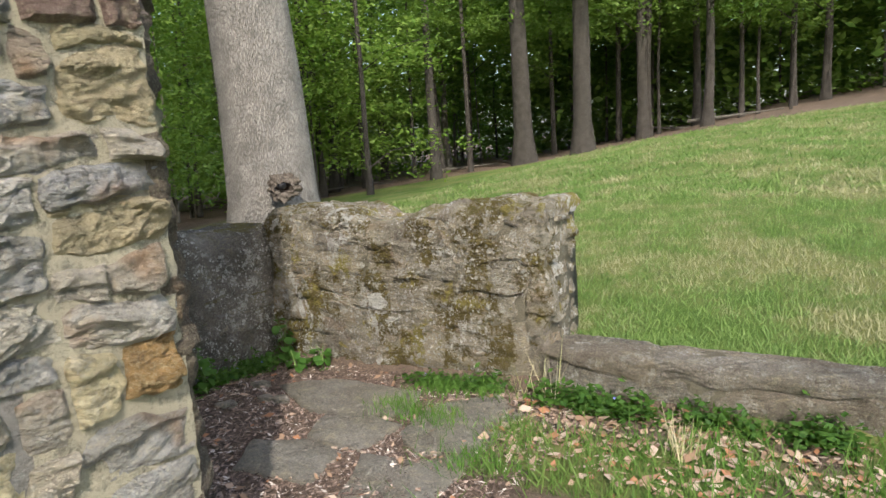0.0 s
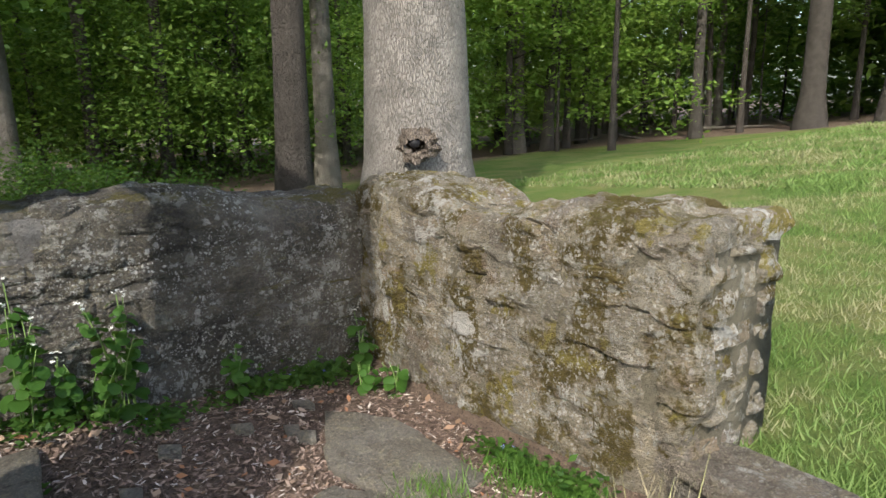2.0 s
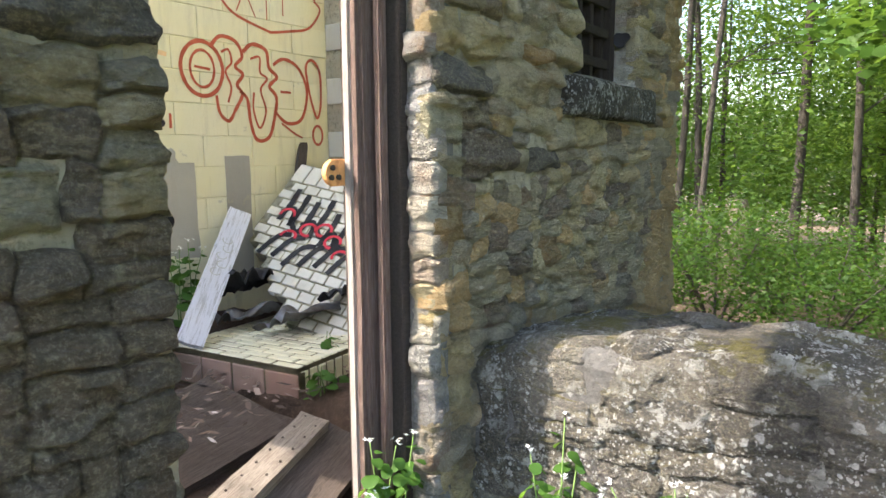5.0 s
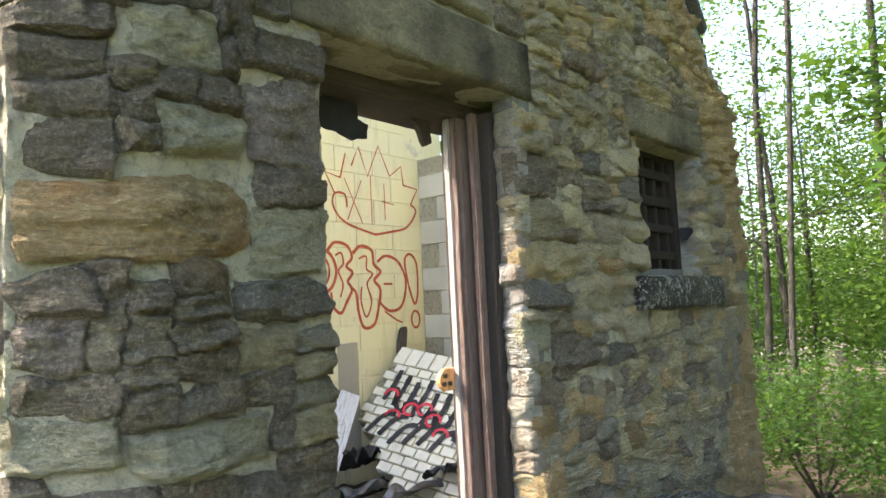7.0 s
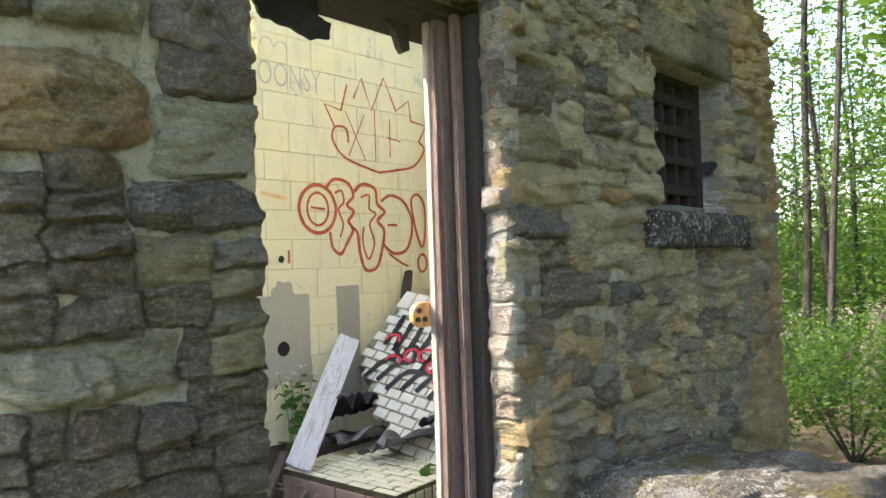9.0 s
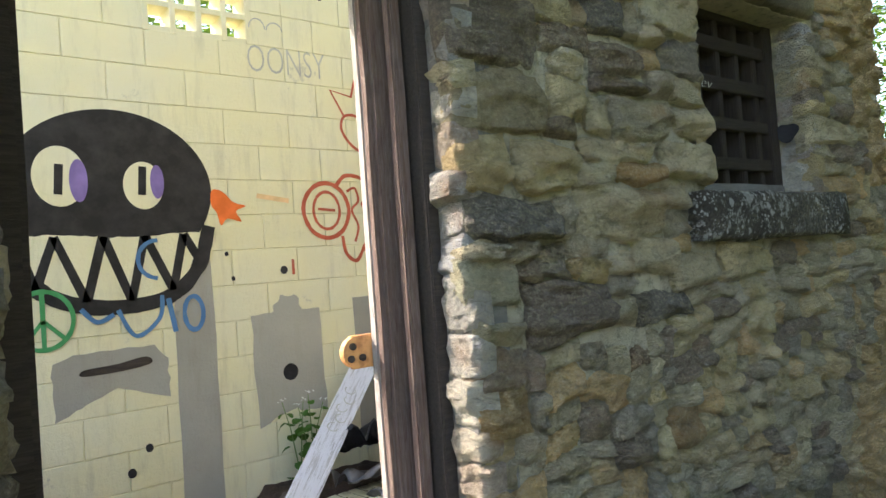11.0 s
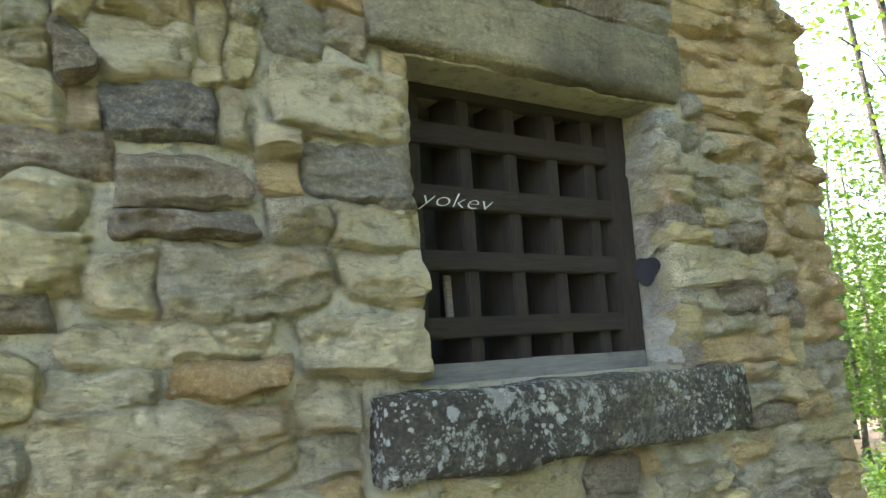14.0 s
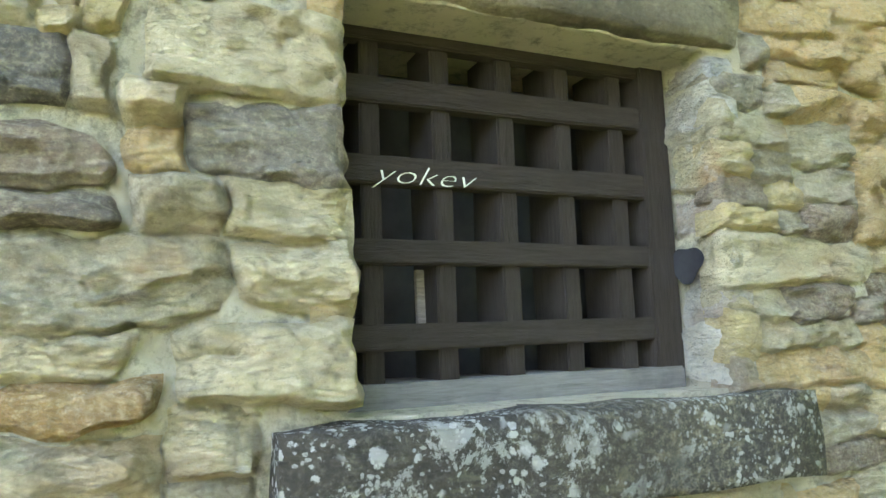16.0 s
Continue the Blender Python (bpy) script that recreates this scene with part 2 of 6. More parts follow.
def stone_mesh(u0, u1, v0, v1, place, proud, gap, rnd, warp=0.03, deep=0.06, nu=6, nv=5):
    """One rubble stone: a broken, faceted face with cut corners, whose edges dip under the mortar round it."""
    seed = Vector((rnd.uniform(0, 50), rnd.uniform(0, 50), rnd.uniform(0, 50)))
    verts, faces = [], []
    cu, cv, hu, hv = (u0 + u1) / 2, (v0 + v1) / 2, (u1 - u0) / 2 - gap, (v1 - v0) / 2 - gap
    cuts = [rnd.choice((0.0, 0.05, 0.15, 0.5)) * rnd.uniform(0.5, 1) for _ in range(4)]
    turn = rnd.uniform(-0.09, 0.09) * min(1.0, 1.6 * hv / hu)
    wedge = rnd.uniform(-0.22, 0.22)
    planes = [(rnd.uniform(0.45, 1.2), rnd.uniform(-0.8, 0.8), rnd.uniform(-0.8, 0.6)) for _ in range(5)]
    rows = [(i / nu * 2 - 1, j / nv * 2 - 1) for j in range(nv + 1) for i in range(nu + 1)]

    def outline(a, b, shrink=1.0):
        c = cuts[(a > 0) + 2 * (b > 0)]
        k = shrink * (1 - 0.55 * c * max(0.0, abs(a) + abs(b) - 1.3))
        du, dv = hu * a * k, hv * b * k * (1 + wedge * a)
        return cu + du - turn * dv, cv + dv + turn * du
    for a, b in rows:
        r = max(abs(a), abs(b))
        u, v = outline(a, b)
        w = noise.noise_vector(Vector((u * 4.2, v * 5.5, 0)))
        w2 = noise.noise_vector(Vector((u * 19, v * 22, 3.3)))
        uu, vv = u + warp * w.x + 0.016 * w2.x, v + 0.75 * warp * w.y + 0.014 * w2.y
        n1 = noise.noise(Vector((u * 7, v * 12, 0)) + seed)
        n3 = noise.noise(Vector((u * 5, v * 15, 8)) + seed)
        n4 = noise.noise(Vector((u * 34, v * 50, 2)) + seed)
        facet = min(h + p * a + q * b for h, p, q in planes)
        ledge = 0.55 * smoothstep(-0.03, 0.03, n3 + 0.1 * n4) + 0.5 * smoothstep(0.2, 0.25, n3 + 0.3 * n1)
        d = 0.003 + proud * (max(-0.7, facet) + 0.25 * n1 + 0.38 * n4 + 0.9 * ledge)
        d -= (0.012 + 0.4 * max(0.0, d)) * smoothstep(0.9, 1.0, r + 0.1 * n1)
        verts.append(place(uu, vv, d))
    row = nu + 1
    for j in range(nv):
        for i in range(nu):
            p = j * row + i
            faces.append((p, p + 1, p + row + 1, p + row))
    ring = list(range(row)) + [j * row + nu for j in range(1, nv + 1)] + [nv * row + i for i in range(nu - 1, -1, -1)] + [j * row for j in range(nv - 1, 0, -1)]
    n0 = len(verts)
    for p in ring:
        u, v = outline(*rows[p], 0.97)
        w = noise.noise_vector(Vector((u * 4.2, v * 5.5, 0)))
        verts.append(place(u + warp * w.x, v + 0.75 * warp * w.y, -deep))
    for q in range(len(ring)):
        z = (q + 1) % len(ring)
        faces.append((ring[z], ring[q], n0 + q, n0 + z))
    return verts, faces


def lay_stones(parent, rects, place, material, rnd, proud=0.022, gap=0.004, warp=0.042, special=None, limit=300, deep=0.06, fine=1.0, near=None, other=None):
    """Each stone a part of its wall; those past the limit joined into one part of kind stuff."""
    if near:
        rects = sorted(rects, key=near)
    rest = {}
    for idx, r in enumerate(rects):
        nu = max(7, min(26, int((r[1] - r[0]) / 0.015 * fine)))
        nv = max(6, min(15, int((r[3] - r[2]) / 0.012 * fine)))
        vs, fs = stone_mesh(*r[:4], place, proud * rnd.uniform(0.6, 1.5), gap * rnd.uniform(0.7, 1.6), rnd, warp, deep, nu, nv)
        mat = other(r) if other else material
        if len(r) > 4 and special:
            mat = special[r[4]]
        if idx < limit:
            mesh_object("stone", vs, fs, mat, parent)
        else:
            rest_v, rest_f = rest.setdefault(mat.name, ([], [], mat))[:2]
            o = len(rest_v)
            rest_v += vs
            rest_f += [tuple(o + q for q in f) for f in fs]
    for rest_v, rest_f, mat in rest.values():
        tagged(mesh_object("stones", rest_v, rest_f, mat, parent), kind="stuff")


def core(name, u0, u1, v0, v1, place, thick, material, parent, holes=(), step=0.05, rough=0.012, inside=None):
    """The mortared body of a wall: an uneven front, a flat back and closed edges, with openings right through."""
    us = sorted({*np.round(np.arange(u0, u1, step), 3).tolist(), u1, *[h[0] for h in holes], *[h[1] for h in holes]})
    vs_ = sorted({*np.round(np.arange(v0, v1, step), 3).tolist(), v1, *[h[2] for h in holes], *[h[3] for h in holes]})
    us = [u for u in us if u0 <= u <= u1]
    vs_ = [v for v in vs_ if v0 <= v <= v1]
    verts, faces, index = [], [], {}

    def vid(i, j, back):
        key = (i, j, back)
        if key not in index:
            u, v = us[i], vs_[j]
            d = -thick if back else rough * (0.8 * noise.noise(Vector((u * 7, v * 7, 1))) + 0.6 * noise.noise(Vector((u * 23, v * 23, 2))) + 0.3 * noise.noise(Vector((u * 60, v * 60, 4)))) - 0.6 * rough
            index[key] = len(verts)
            verts.append(place(u, v, d))
        return index[key]
    ok = {}
    for i in range(len(us) - 1):
        for j in range(len(vs_) - 1):
            cu, cv = (us[i] + us[i + 1]) / 2, (vs_[j] + vs_[j + 1]) / 2
            ok[i, j] = not any(h[0] < cu < h[1] and h[2] < cv < h[3] for h in holes) and (inside is None or inside(cu, cv))
    for (i, j), good in ok.items():
        if not good:
            continue
        faces.append((vid(i, j, 0), vid(i + 1, j, 0), vid(i + 1, j + 1, 0), vid(i, j + 1, 0)))
        faces.append((vid(i, j, 1), vid(i, j + 1, 1), vid(i + 1, j + 1, 1), vid(i + 1, j, 1)))
        for (di, dj), (a, b) in (((-1, 0), ((i, j), (i, j + 1))), ((1, 0), ((i + 1, j + 1), (i + 1, j))), ((0, -1), ((i + 1, j), (i, j))), ((0, 1), ((i, j + 1), (i + 1, j + 1)))):
            if not ok.get((i + di, j + dj)):
                faces.append((vid(*a, 0), vid(*b, 0), vid(*b, 1), vid(*a, 1)))
    return mesh_object(name, verts, faces, material, parent)

BROWN = stone_material("brown stone", [(0.29, 0.24, 0.18), (0.25, 0.2, 0.16)], dark=0.3)
SOOTY = stone_material("dark grey stone", [(0.2, 0.185, 0.165), (0.17, 0.16, 0.15)], dark=0.2)
GREENISH = stone_material("grey-green stone", [(0.5, 0.48, 0.34), (0.46, 0.45, 0.33)])
UMBER = stone_material("umber stone", [(0.5, 0.42, 0.25), (0.46, 0.39, 0.25)], dark=0.3)
TAUPE = stone_material("taupe stone", [(0.34, 0.3, 0.25), (0.32, 0.29, 0.25)], dark=0.15)
MOTTLED = stone_material("mottled grey and ochre stone", [(0.5, 0.46, 0.34), (0.52, 0.46, 0.32)], warm=0.8)
RUST = stone_material("rusty ochre stone", [(0.5, 0.31, 0.12), (0.46, 0.31, 0.14)], warm=0.6)
BUFF = stone_material("buff stone", [(0.74, 0.62, 0.34), (0.7, 0.6, 0.38)], warm=0.3)
PINK = stone_material("pinkish stone", [(0.36, 0.25, 0.22), (0.33, 0.26, 0.24)])
SILL = stone_material("lichened dark stone", [(0.08, 0.078, 0.068), (0.1, 0.096, 0.084)], lichen=0.75, dark=0.75)
LINTEL = stone_material("lintel stone", [(0.5, 0.43, 0.27), (0.46, 0.4, 0.25)], dark=0.8)

# ---- ground ----


def ground_height(x, y):
    """The lie of the land: a level court by the ruin, a meadow that climbs, a wooded floor that falls away."""
    s = 1 / (1 + math.exp(-(x + 6) / 5))
    far = 0.02 * y + 0.054 * max(y, -4) * s + 0.068 * min(0.0, x + 3.5) + 0.02
    far = max(-9.0, min(far, 7.5))
    court = smoothstep(3.75, 3.45, y) * smoothstep(-6.8, -5.4, x)
    z = far * (1 - court) + court * 0.02
    d = math.hypot(x, y - 4)
    z += 0.16 * smoothstep(-2.9, -3.5, x) * smoothstep(2.7, 1.7, y) * court
    return z + 0.03 * noise.noise(Vector((x * 0.9, y * 0.9, 0))) * min(1, d / 3) + 0.012 * noise.noise(Vector((x * 4, y * 4, 2)))


def ground_material():
    m = Mat("ground", 0.95)
    v = m.coord()
    soil = m.mix(m.band(m.noise(v, 3.0, 6, 0.7), 0.4, 0.65), (0.12, 0.088, 0.064), (0.19, 0.14, 0.104))
    soil = m.mix(m.mul(m.band(m.noise(v, 38.0, 5, 0.8), 0.5, 0.66), 0.8), soil, (0.24, 0.18, 0.13))
    soil = m.mix(m.mul(m.band(m.noise(v, 70.0, 3, 0.8), 0.55, 0.66), 0.9), soil, (0.03, 0.024, 0.02))
    turf = m.mix(m.band(m.noise(v, 1.1, 6, 0.7), 0.4, 0.62), (0.1, 0.17, 0.03), (0.2, 0.21, 0.07))
    turf = m.mix(m.mul(m.band(m.noise(v, 60.0, 4, 0.7), 0.45, 0.7), 0.5), turf, (0.06, 0.12, 0.02))
    at = m.node("ShaderNodeVertexColor")
    at.layer_name = "cover"
    m.colour(m.mix(m.band(at.outputs[0], 0.3, 0.7), soil, turf))
    m.bump(m.noise(v, 30.0, 8, 0.8), 0.03)
    return m.m


GROUND = ground_material()


def grass_cover(x, y):
    """Where turf grows: the meadow outside the court up to the edge of the woods, thin inside."""
    edge = 24.0 + 2.0 * noise.noise(Vector((x * 0.2, y * 0.2, 7)))
    wood_line = (y - 0.42 * x) / 1.08
    a = smoothstep(edge + 1, edge - 1, wood_line) * smoothstep(3.5, 3.8, y) * smoothstep(-13, -8, x + 0.35 * y)
    court = smoothstep(0.1, 0.5, noise.noise(Vector((x * 1.6, y * 1.6, 4))) + smoothstep(-1.9, -0.7, x) * 0.75 - 0.15) * smoothstep(3.9, 3.5, y) * smoothstep(-2.4, -1.4, x)
    return max(a, 0.75 * court)


def build_ground():
    xs = sorted({*np.round(np.arange(-7, 5, 0.12), 3).tolist(), *np.round(np.arange(-45, 35, 1.0), 3).tolist(), *range(-600, -45, 60), *range(35, 640, 60)})
    ys = sorted({*np.round(np.arange(-3, 6.5, 0.12), 3).tolist(), *np.round(np.arange(-30, 55, 1.0), 3).tolist(), *range(-600, -30, 60), *range(55, 640, 60)})
    verts = [(x, y, ground_height(x, y)) for y in ys for x in xs]
    w = len(xs)
    faces = [(j * w + i, j * w + i + 1, (j + 1) * w + i + 1, (j + 1) * w + i) for j in range(len(ys) - 1) for i in range(w - 1)]
    ob = mesh_object("ground", verts, faces, GROUND, smooth=True)
    layer = ob.data.color_attributes.new("cover", "FLOAT_COLOR", "POINT")
    for i, p in enumerate(verts):
        g = grass_cover(p[0], p[1])
        layer.data[i].color = (g, g, g, 1)
    return tagged(ob, "brown leaf litter and soil giving way to green meadow grass", "ground", kind="structure")


build_ground()

# ---- the ruin's walls ----
FY = 1.45
DOOR = (-3.58, -2.48, -0.3, 2.75)
WINDOW = (-5.43, -4.60, 2.02, 2.76)
rnd = random.Random(11)


def facade_place(u, v, d):
    return (u, FY + d - 0.17 * smoothstep(-2.05, -1.68, u) ** 1.5, v)


def gable(u, v):
    """The raking broken top of the front wall."""
    return v < min(5.0, 3.12 + 1.05 * (u + 6.2) + 0.12 * noise.noise(Vector((u * 3, 0, 0))), 4.3 + 0.2 * noise.noise(Vector((u * 2, 1, 0))) - 1.0 * max(0, u + 3.0))


PIER_STONES = [  # x, x, z, z and tone of the stones that stand out on the pier beside the door
    (-2.21, -1.72, 2.04, 2.25, 2), (-2.47, -2.22, 2.01, 2.2, 5), (-2.47, -2.21, 2.3, 2.57, 4), (-2.47, -2.24, 2.2, 2.3, 0), (-2.19, -1.98, 2.31, 2.43, 5),
    (-2.14, -1.92, 2.53, 2.68, 5), (-1.84, -1.7, 1.79, 1.93, 4), (-2.27, -1.92, 1.53, 1.65, 5), (-2.47, -2.17, 1.89, 2.0, 1), (-1.9, -1.7, 1.58, 1.7, 5)]
DOOR_STONES = [  # the same between door and window
    (-3.79, -3.47, 2.34, 2.54, 0), (-3.81, -3.47, 2.16, 2.33, 6), (-3.64, -3.47, 1.99, 2.15, 3), (-3.81, -3.48, 1.88, 1.98, 1), (-4.02, -3.66, 1.59, 1.75, 0),
    (-3.64, -3.47, 1.71, 1.83, 5), (-3.9, -3.65, 2.0, 2.14, 3), (-4.43, -4.13, 1.6, 1.69, 1), (-3.64, -3.48, 1.37, 1.5, 2), (-4.42, -4.25, 1.18, 1.31, 2),
    (-4.33, -3.88, 1.87, 2.03, 3), (-3.83, -3.72, 1.76, 1.86, 0), (-4.37, -4.14, 1.75, 1.86, 3), (-3.92, -3.74, 2.5, 2.6, 3)]
WINDOW_STONES = [  # and round the window
    (-4.6, -4.3, 2.54, 2.7, 3), (-4.6, -4.37, 2.4, 2.53, 7), (-4.6, -4.41, 2.31, 2.4, 3), (-4.6, -4.42, 2.19, 2.31, 3), (-4.6, -4.34, 2.06, 2.17, 3),
    (-4.41, -4.09, 2.17, 2.31, 8), (-4.28, -3.92, 2.1, 2.17, 3), (-4.32, -4.09, 2.04, 2.1, 2), (-4.2, -3.98, 2.49, 2.6, 1), (-4.26, -4.0, 2.32, 2.37, 0),
    (-3.97, -3.83, 2.21, 2.33, 3), (-4.09, -3.97, 2.18, 2.29, 3), (-5.03, -4.64, 1.71, 1.82, 3)]
TONES = [  # x, x, z, z and tone of the stones that stand out on the front wall
    (-3.79, -3.47, 1.87, 1.98, 0), (-4.07, -3.66, 1.6, 1.75, 0), (-3.78, -3.47, 2.2, 2.4, 0), (-3.74, -3.47, 2.4, 2.6, 1), (-3.62, -3.47, 2.02, 2.18, 3),
    (-4.26, -3.86, 1.92, 2.06, 3), (-4.28, -4.1, 2.07, 2.13, 2), (-4.18, -3.93, 2.51, 2.6, 1), (-4.58, -4.36, 2.41, 2.55, 1), (-4.6, -4.27, 2.57, 2.85, 3),
    (-4.6, -4.36, 2.23, 2.37, 3), (-4.6, -4.33, 2.06, 2.2, 3), (-4.36, -4.12, 2.21, 2.36, 2), (-4.46, -4.15, 1.6, 1.69, 1), (-2.2, -1.72, 2.06, 2.28, 2),
    (-2.48, -2.25, 2.07, 2.22, 3), (-2.48, -2.2, 2.34, 2.58, 0), (-2.48, -2.22, 2.23, 2.33, 0), (-1.94, -1.72, 1.58, 1.8, 3)]
TONES = [BROWN, SOOTY, RUST, BUFF, PINK, GREENISH, UMBER, TAUPE, MOTTLED]
facade = thing("wall_north", "weathered olive and grey rubble stone front wall of a roofless ruin", "wall", kind="structure")
core("mortar", -6.2, -1.7, -0.4, 4.6, facade_place, 0.45, MORTAR, facade, [DOOR, WINDOW], inside=gable, step=0.022, rough=0.018)
lay_stones(facade, pack(-6.2, -1.7, -0.1, 4.6, (0.12, 0.34, 0.055, 0.15), rnd, [(-3.47, *DOOR[1:]), (-3.62, -2.36, 2.75, 3.02), (-5.61, -4.46, 1.83, 2.03), WINDOW, (-5.52, -4.5, 2.74, 2.97)], PIER_STONES + DOOR_STONES + WINDOW_STONES, inside=gable, cell=0.02),
           facade_place, STONE, rnd, limit=620, other=lambda r: STONE_PIER if r[0] > -2.5 else STONE, proud=0.021, gap=-0.003, warp=0.03, special=TONES, near=lambda r: abs((r[0] + r[1]) / 2 + 4.2) + 0.6 * abs((r[2] + r[3]) / 2 - 1.9))


def reveal(x, side, y0, y1, z0, z1, seed, material, tall):
    """Dressed stones lining the side of an opening."""
    r = random.Random(seed)
    lay_stones(facade, pack(y0, y1, z0, z1, (0.2, 0.45, *tall), r), lambda u, v, d: (x + side * (d - 0.004), u, v), material, r, proud=0.012, gap=-0.002, warp=0.012)


bm = bmesh.new()
box(bm, -3.6, -3.472, 1.35, 1.446, -0.3, 2.75)
part("jamb_fill", bm, MORTAR_PALE, facade)
reveal(-3.47, 1, 1.345, 1.46, 0.0, 2.74, 21, END, (0.08, 0.2))
reveal(-2.48, -1, 1.02, 1.45, 0.0, 2.74, 22, STONE, (0.1, 0.24))
reveal(-5.43, 1, 1.1, 1.45, 2.03, 2.74, 23, END, (0.08, 0.16))
reveal(-4.60, -1, 1.1, 1.45, 2.03, 2.74, 24, STONE, (0.08, 0.16))


def dressed(name, x0, x1, y0, y1, z0, z1, material, label, category, seed, wear=0.02):
    """A long dressed stone with worn, broken edges."""
    bm = bmesh.new()
    bmesh.ops.create_cube(bm, size=1)
    bmesh.ops.subdivide_edges(bm, edges=bm.edges[:], cuts=9, use_grid_fill=True)
    for v in bm.verts:
        c = v.co.copy()
        rr = sorted((abs(c.x), abs(c.y), abs(c.z)))
        edge = smoothstep(0.38, 0.5, rr[1])
        p = Vector(((x0 + x1) / 2 + c.x * (x1 - x0), (y0 + y1) / 2 + c.y * (y1 - y0), (z0 + z1) / 2 + c.z * (z1 - z0)))
        mid = Vector(((x0 + x1) / 2, (y0 + y1) / 2, (z0 + z1) / 2))
        n = noise.noise(p * 9 + Vector((seed, 0, 0)))
        q = Vector((p.x, mid.y + (p.y - mid.y) * 0.85, mid.z + (p.z - mid.z) * 0.85))
        v.co = p.lerp(q, edge * (0.35 + 0.6 * max(0, n))) + wear * 0.5 * Vector(noise.noise_vector(p * 7 + Vector((0, seed, 0))))
    for f in bm.faces:
        f.smooth = True
    return tagged(part(name, bm, material, None), label, category, kind="structure")


dressed("window_sill", -5.6, -4.475, 1.2, 1.515, 1.835, 2.015, SILL, "dark stone window sill blotched with pale lichen", "sill", 2)
dressed("window_lintel", -5.51, -4.5, 1.12, 1.485, 2.765, 2.97, LINTEL, "buff stone lintel over the barred window", "lintel", 4)
dressed("door_lintel", -3.6, -2.38, 1.08, 1.475, 2.75, 3.0, LINTEL, "long sooty stone lintel over the doorway", "lintel", 6)


def end_place(u, v, d):
    return (-1.70 + d, u, v)


def ruin_top(u, v):
    return v < 1.2 + 2.6 * smoothstep(0.2, 0.95, u) + 0.15 * noise.noise(Vector((u * 4, 3, 0)))


end_wall = thing("wall_east", "sunlit pale grey and buff rubble stone end wall, broken down", "wall", kind="structure")
core("mortar", -1.5, 1.27, -0.4, 3.8, end_place, 0.4, MORTAR_PALE, end_wall, inside=ruin_top)
EAST_STONES = [(1.08, 1.27, 0.87, 1.05, 2), (0.96, 1.14, 1.84, 1.99, 4), (1.14, 1.27, 1.84, 1.98, 4), (0.93, 1.27, 1.29, 1.41, 3), (1.02, 1.27, 1.58, 1.8, 3)]
lay_stones(end_wall, pack(-1.5, 1.27, -0.1, 3.8, (0.2, 0.48, 0.09, 0.22), rnd, fixed=EAST_STONES, inside=ruin_top), end_place, END, rnd, proud=0.028, special=TONES, limit=150, near=lambda r: -r[0])


def low_wall_place(origin, along, out, height, thick, radius=0.1):
    """Maps length, girth (up the front, over the top, down the back) and depth to a place on a low rounded wall."""
    o, a, n = Vector(origin), Vector(along), Vector(out)

    def f(u, s, d):
        h = height(u)
        r, q = radius, math.pi / 2 * radius
        if s < h - r:
            dep, z, nn, nz = 0.0, s, 1.0, 0.0
        elif s < h - r + q:
            t = (s - h + r) / r
            dep, z, nn, nz = r * (1 - math.cos(t)), h - r + r * math.sin(t), math.cos(t), math.sin(t)
        elif s < h - r + q + thick - 2 * r:
            dep, z, nn, nz = r + s - (h - r + q), h, 0.0, 1.0
        elif s < h - r + 2 * q + thick - 2 * r:
            t = (s - (h - r + q + thick - 2 * r)) / r
            dep, z, nn, nz = thick - r + r * math.sin(t), h - r + r * math.cos(t), -math.sin(t), math.cos(t)
        else:
            dep, z, nn, nz = thick, h - r - (s - (h - r + 2 * q + thick - 2 * r)), -1.0, 0.0
        p = o + a * u + n * (nn * d - dep)
        return (p.x, p.y, z + nz * d)
    return f


def low_wall(name, label, length, place, girth, stone, mortar, sizes, seed, proud=0.014, rough=0.03, reach=1.6, end_depth=0.0):
    w = thing(name, label, "wall", kind="structure")
    r = random.Random(seed)
    us, ss = np.linspace(0, length, int(length / 0.05)), np.linspace(-0.4, girth, int(girth / 0.05))
    verts, faces = [], []
    for s in ss:
        for u in us:
            d = rough * (noise.noise(Vector((u * 3, s * 3, seed))) + 0.5 * noise.noise(Vector((u * 11, s * 11, seed))))
            verts.append(place(u, s, d - 0.01))
    k = len(us)
    for j in range(len(ss) - 1):
        for i in range(k - 1):
            faces.append((j * k + i, j * k + i + 1, (j + 1) * k + i + 1, (j + 1) * k + i))
    faces.append(tuple(j * k for j in range(len(ss))))
    faces.append(tuple(j * k + k - 1 for j in range(len(ss) - 1, -1, -1)))
    mesh_object("mortar", verts, faces, mortar, w, smooth=True)
    if end_depth:
        lay_stones(w, pack(0.03, end_depth - 0.03, -0.05, 1.04, (0.2, 0.4, 0.1, 0.2), r), lambda q, v, d: place(length + d - 0.01, 0, -q)[:2] + (v,), stone, r, proud=0.02, warp=0.03)
    lay_stones(w, pack(0, length, -0.1, reach, sizes, r), place, stone, r, proud=proud, gap=-0.008, warp=0.055, deep=0.08)
    return w


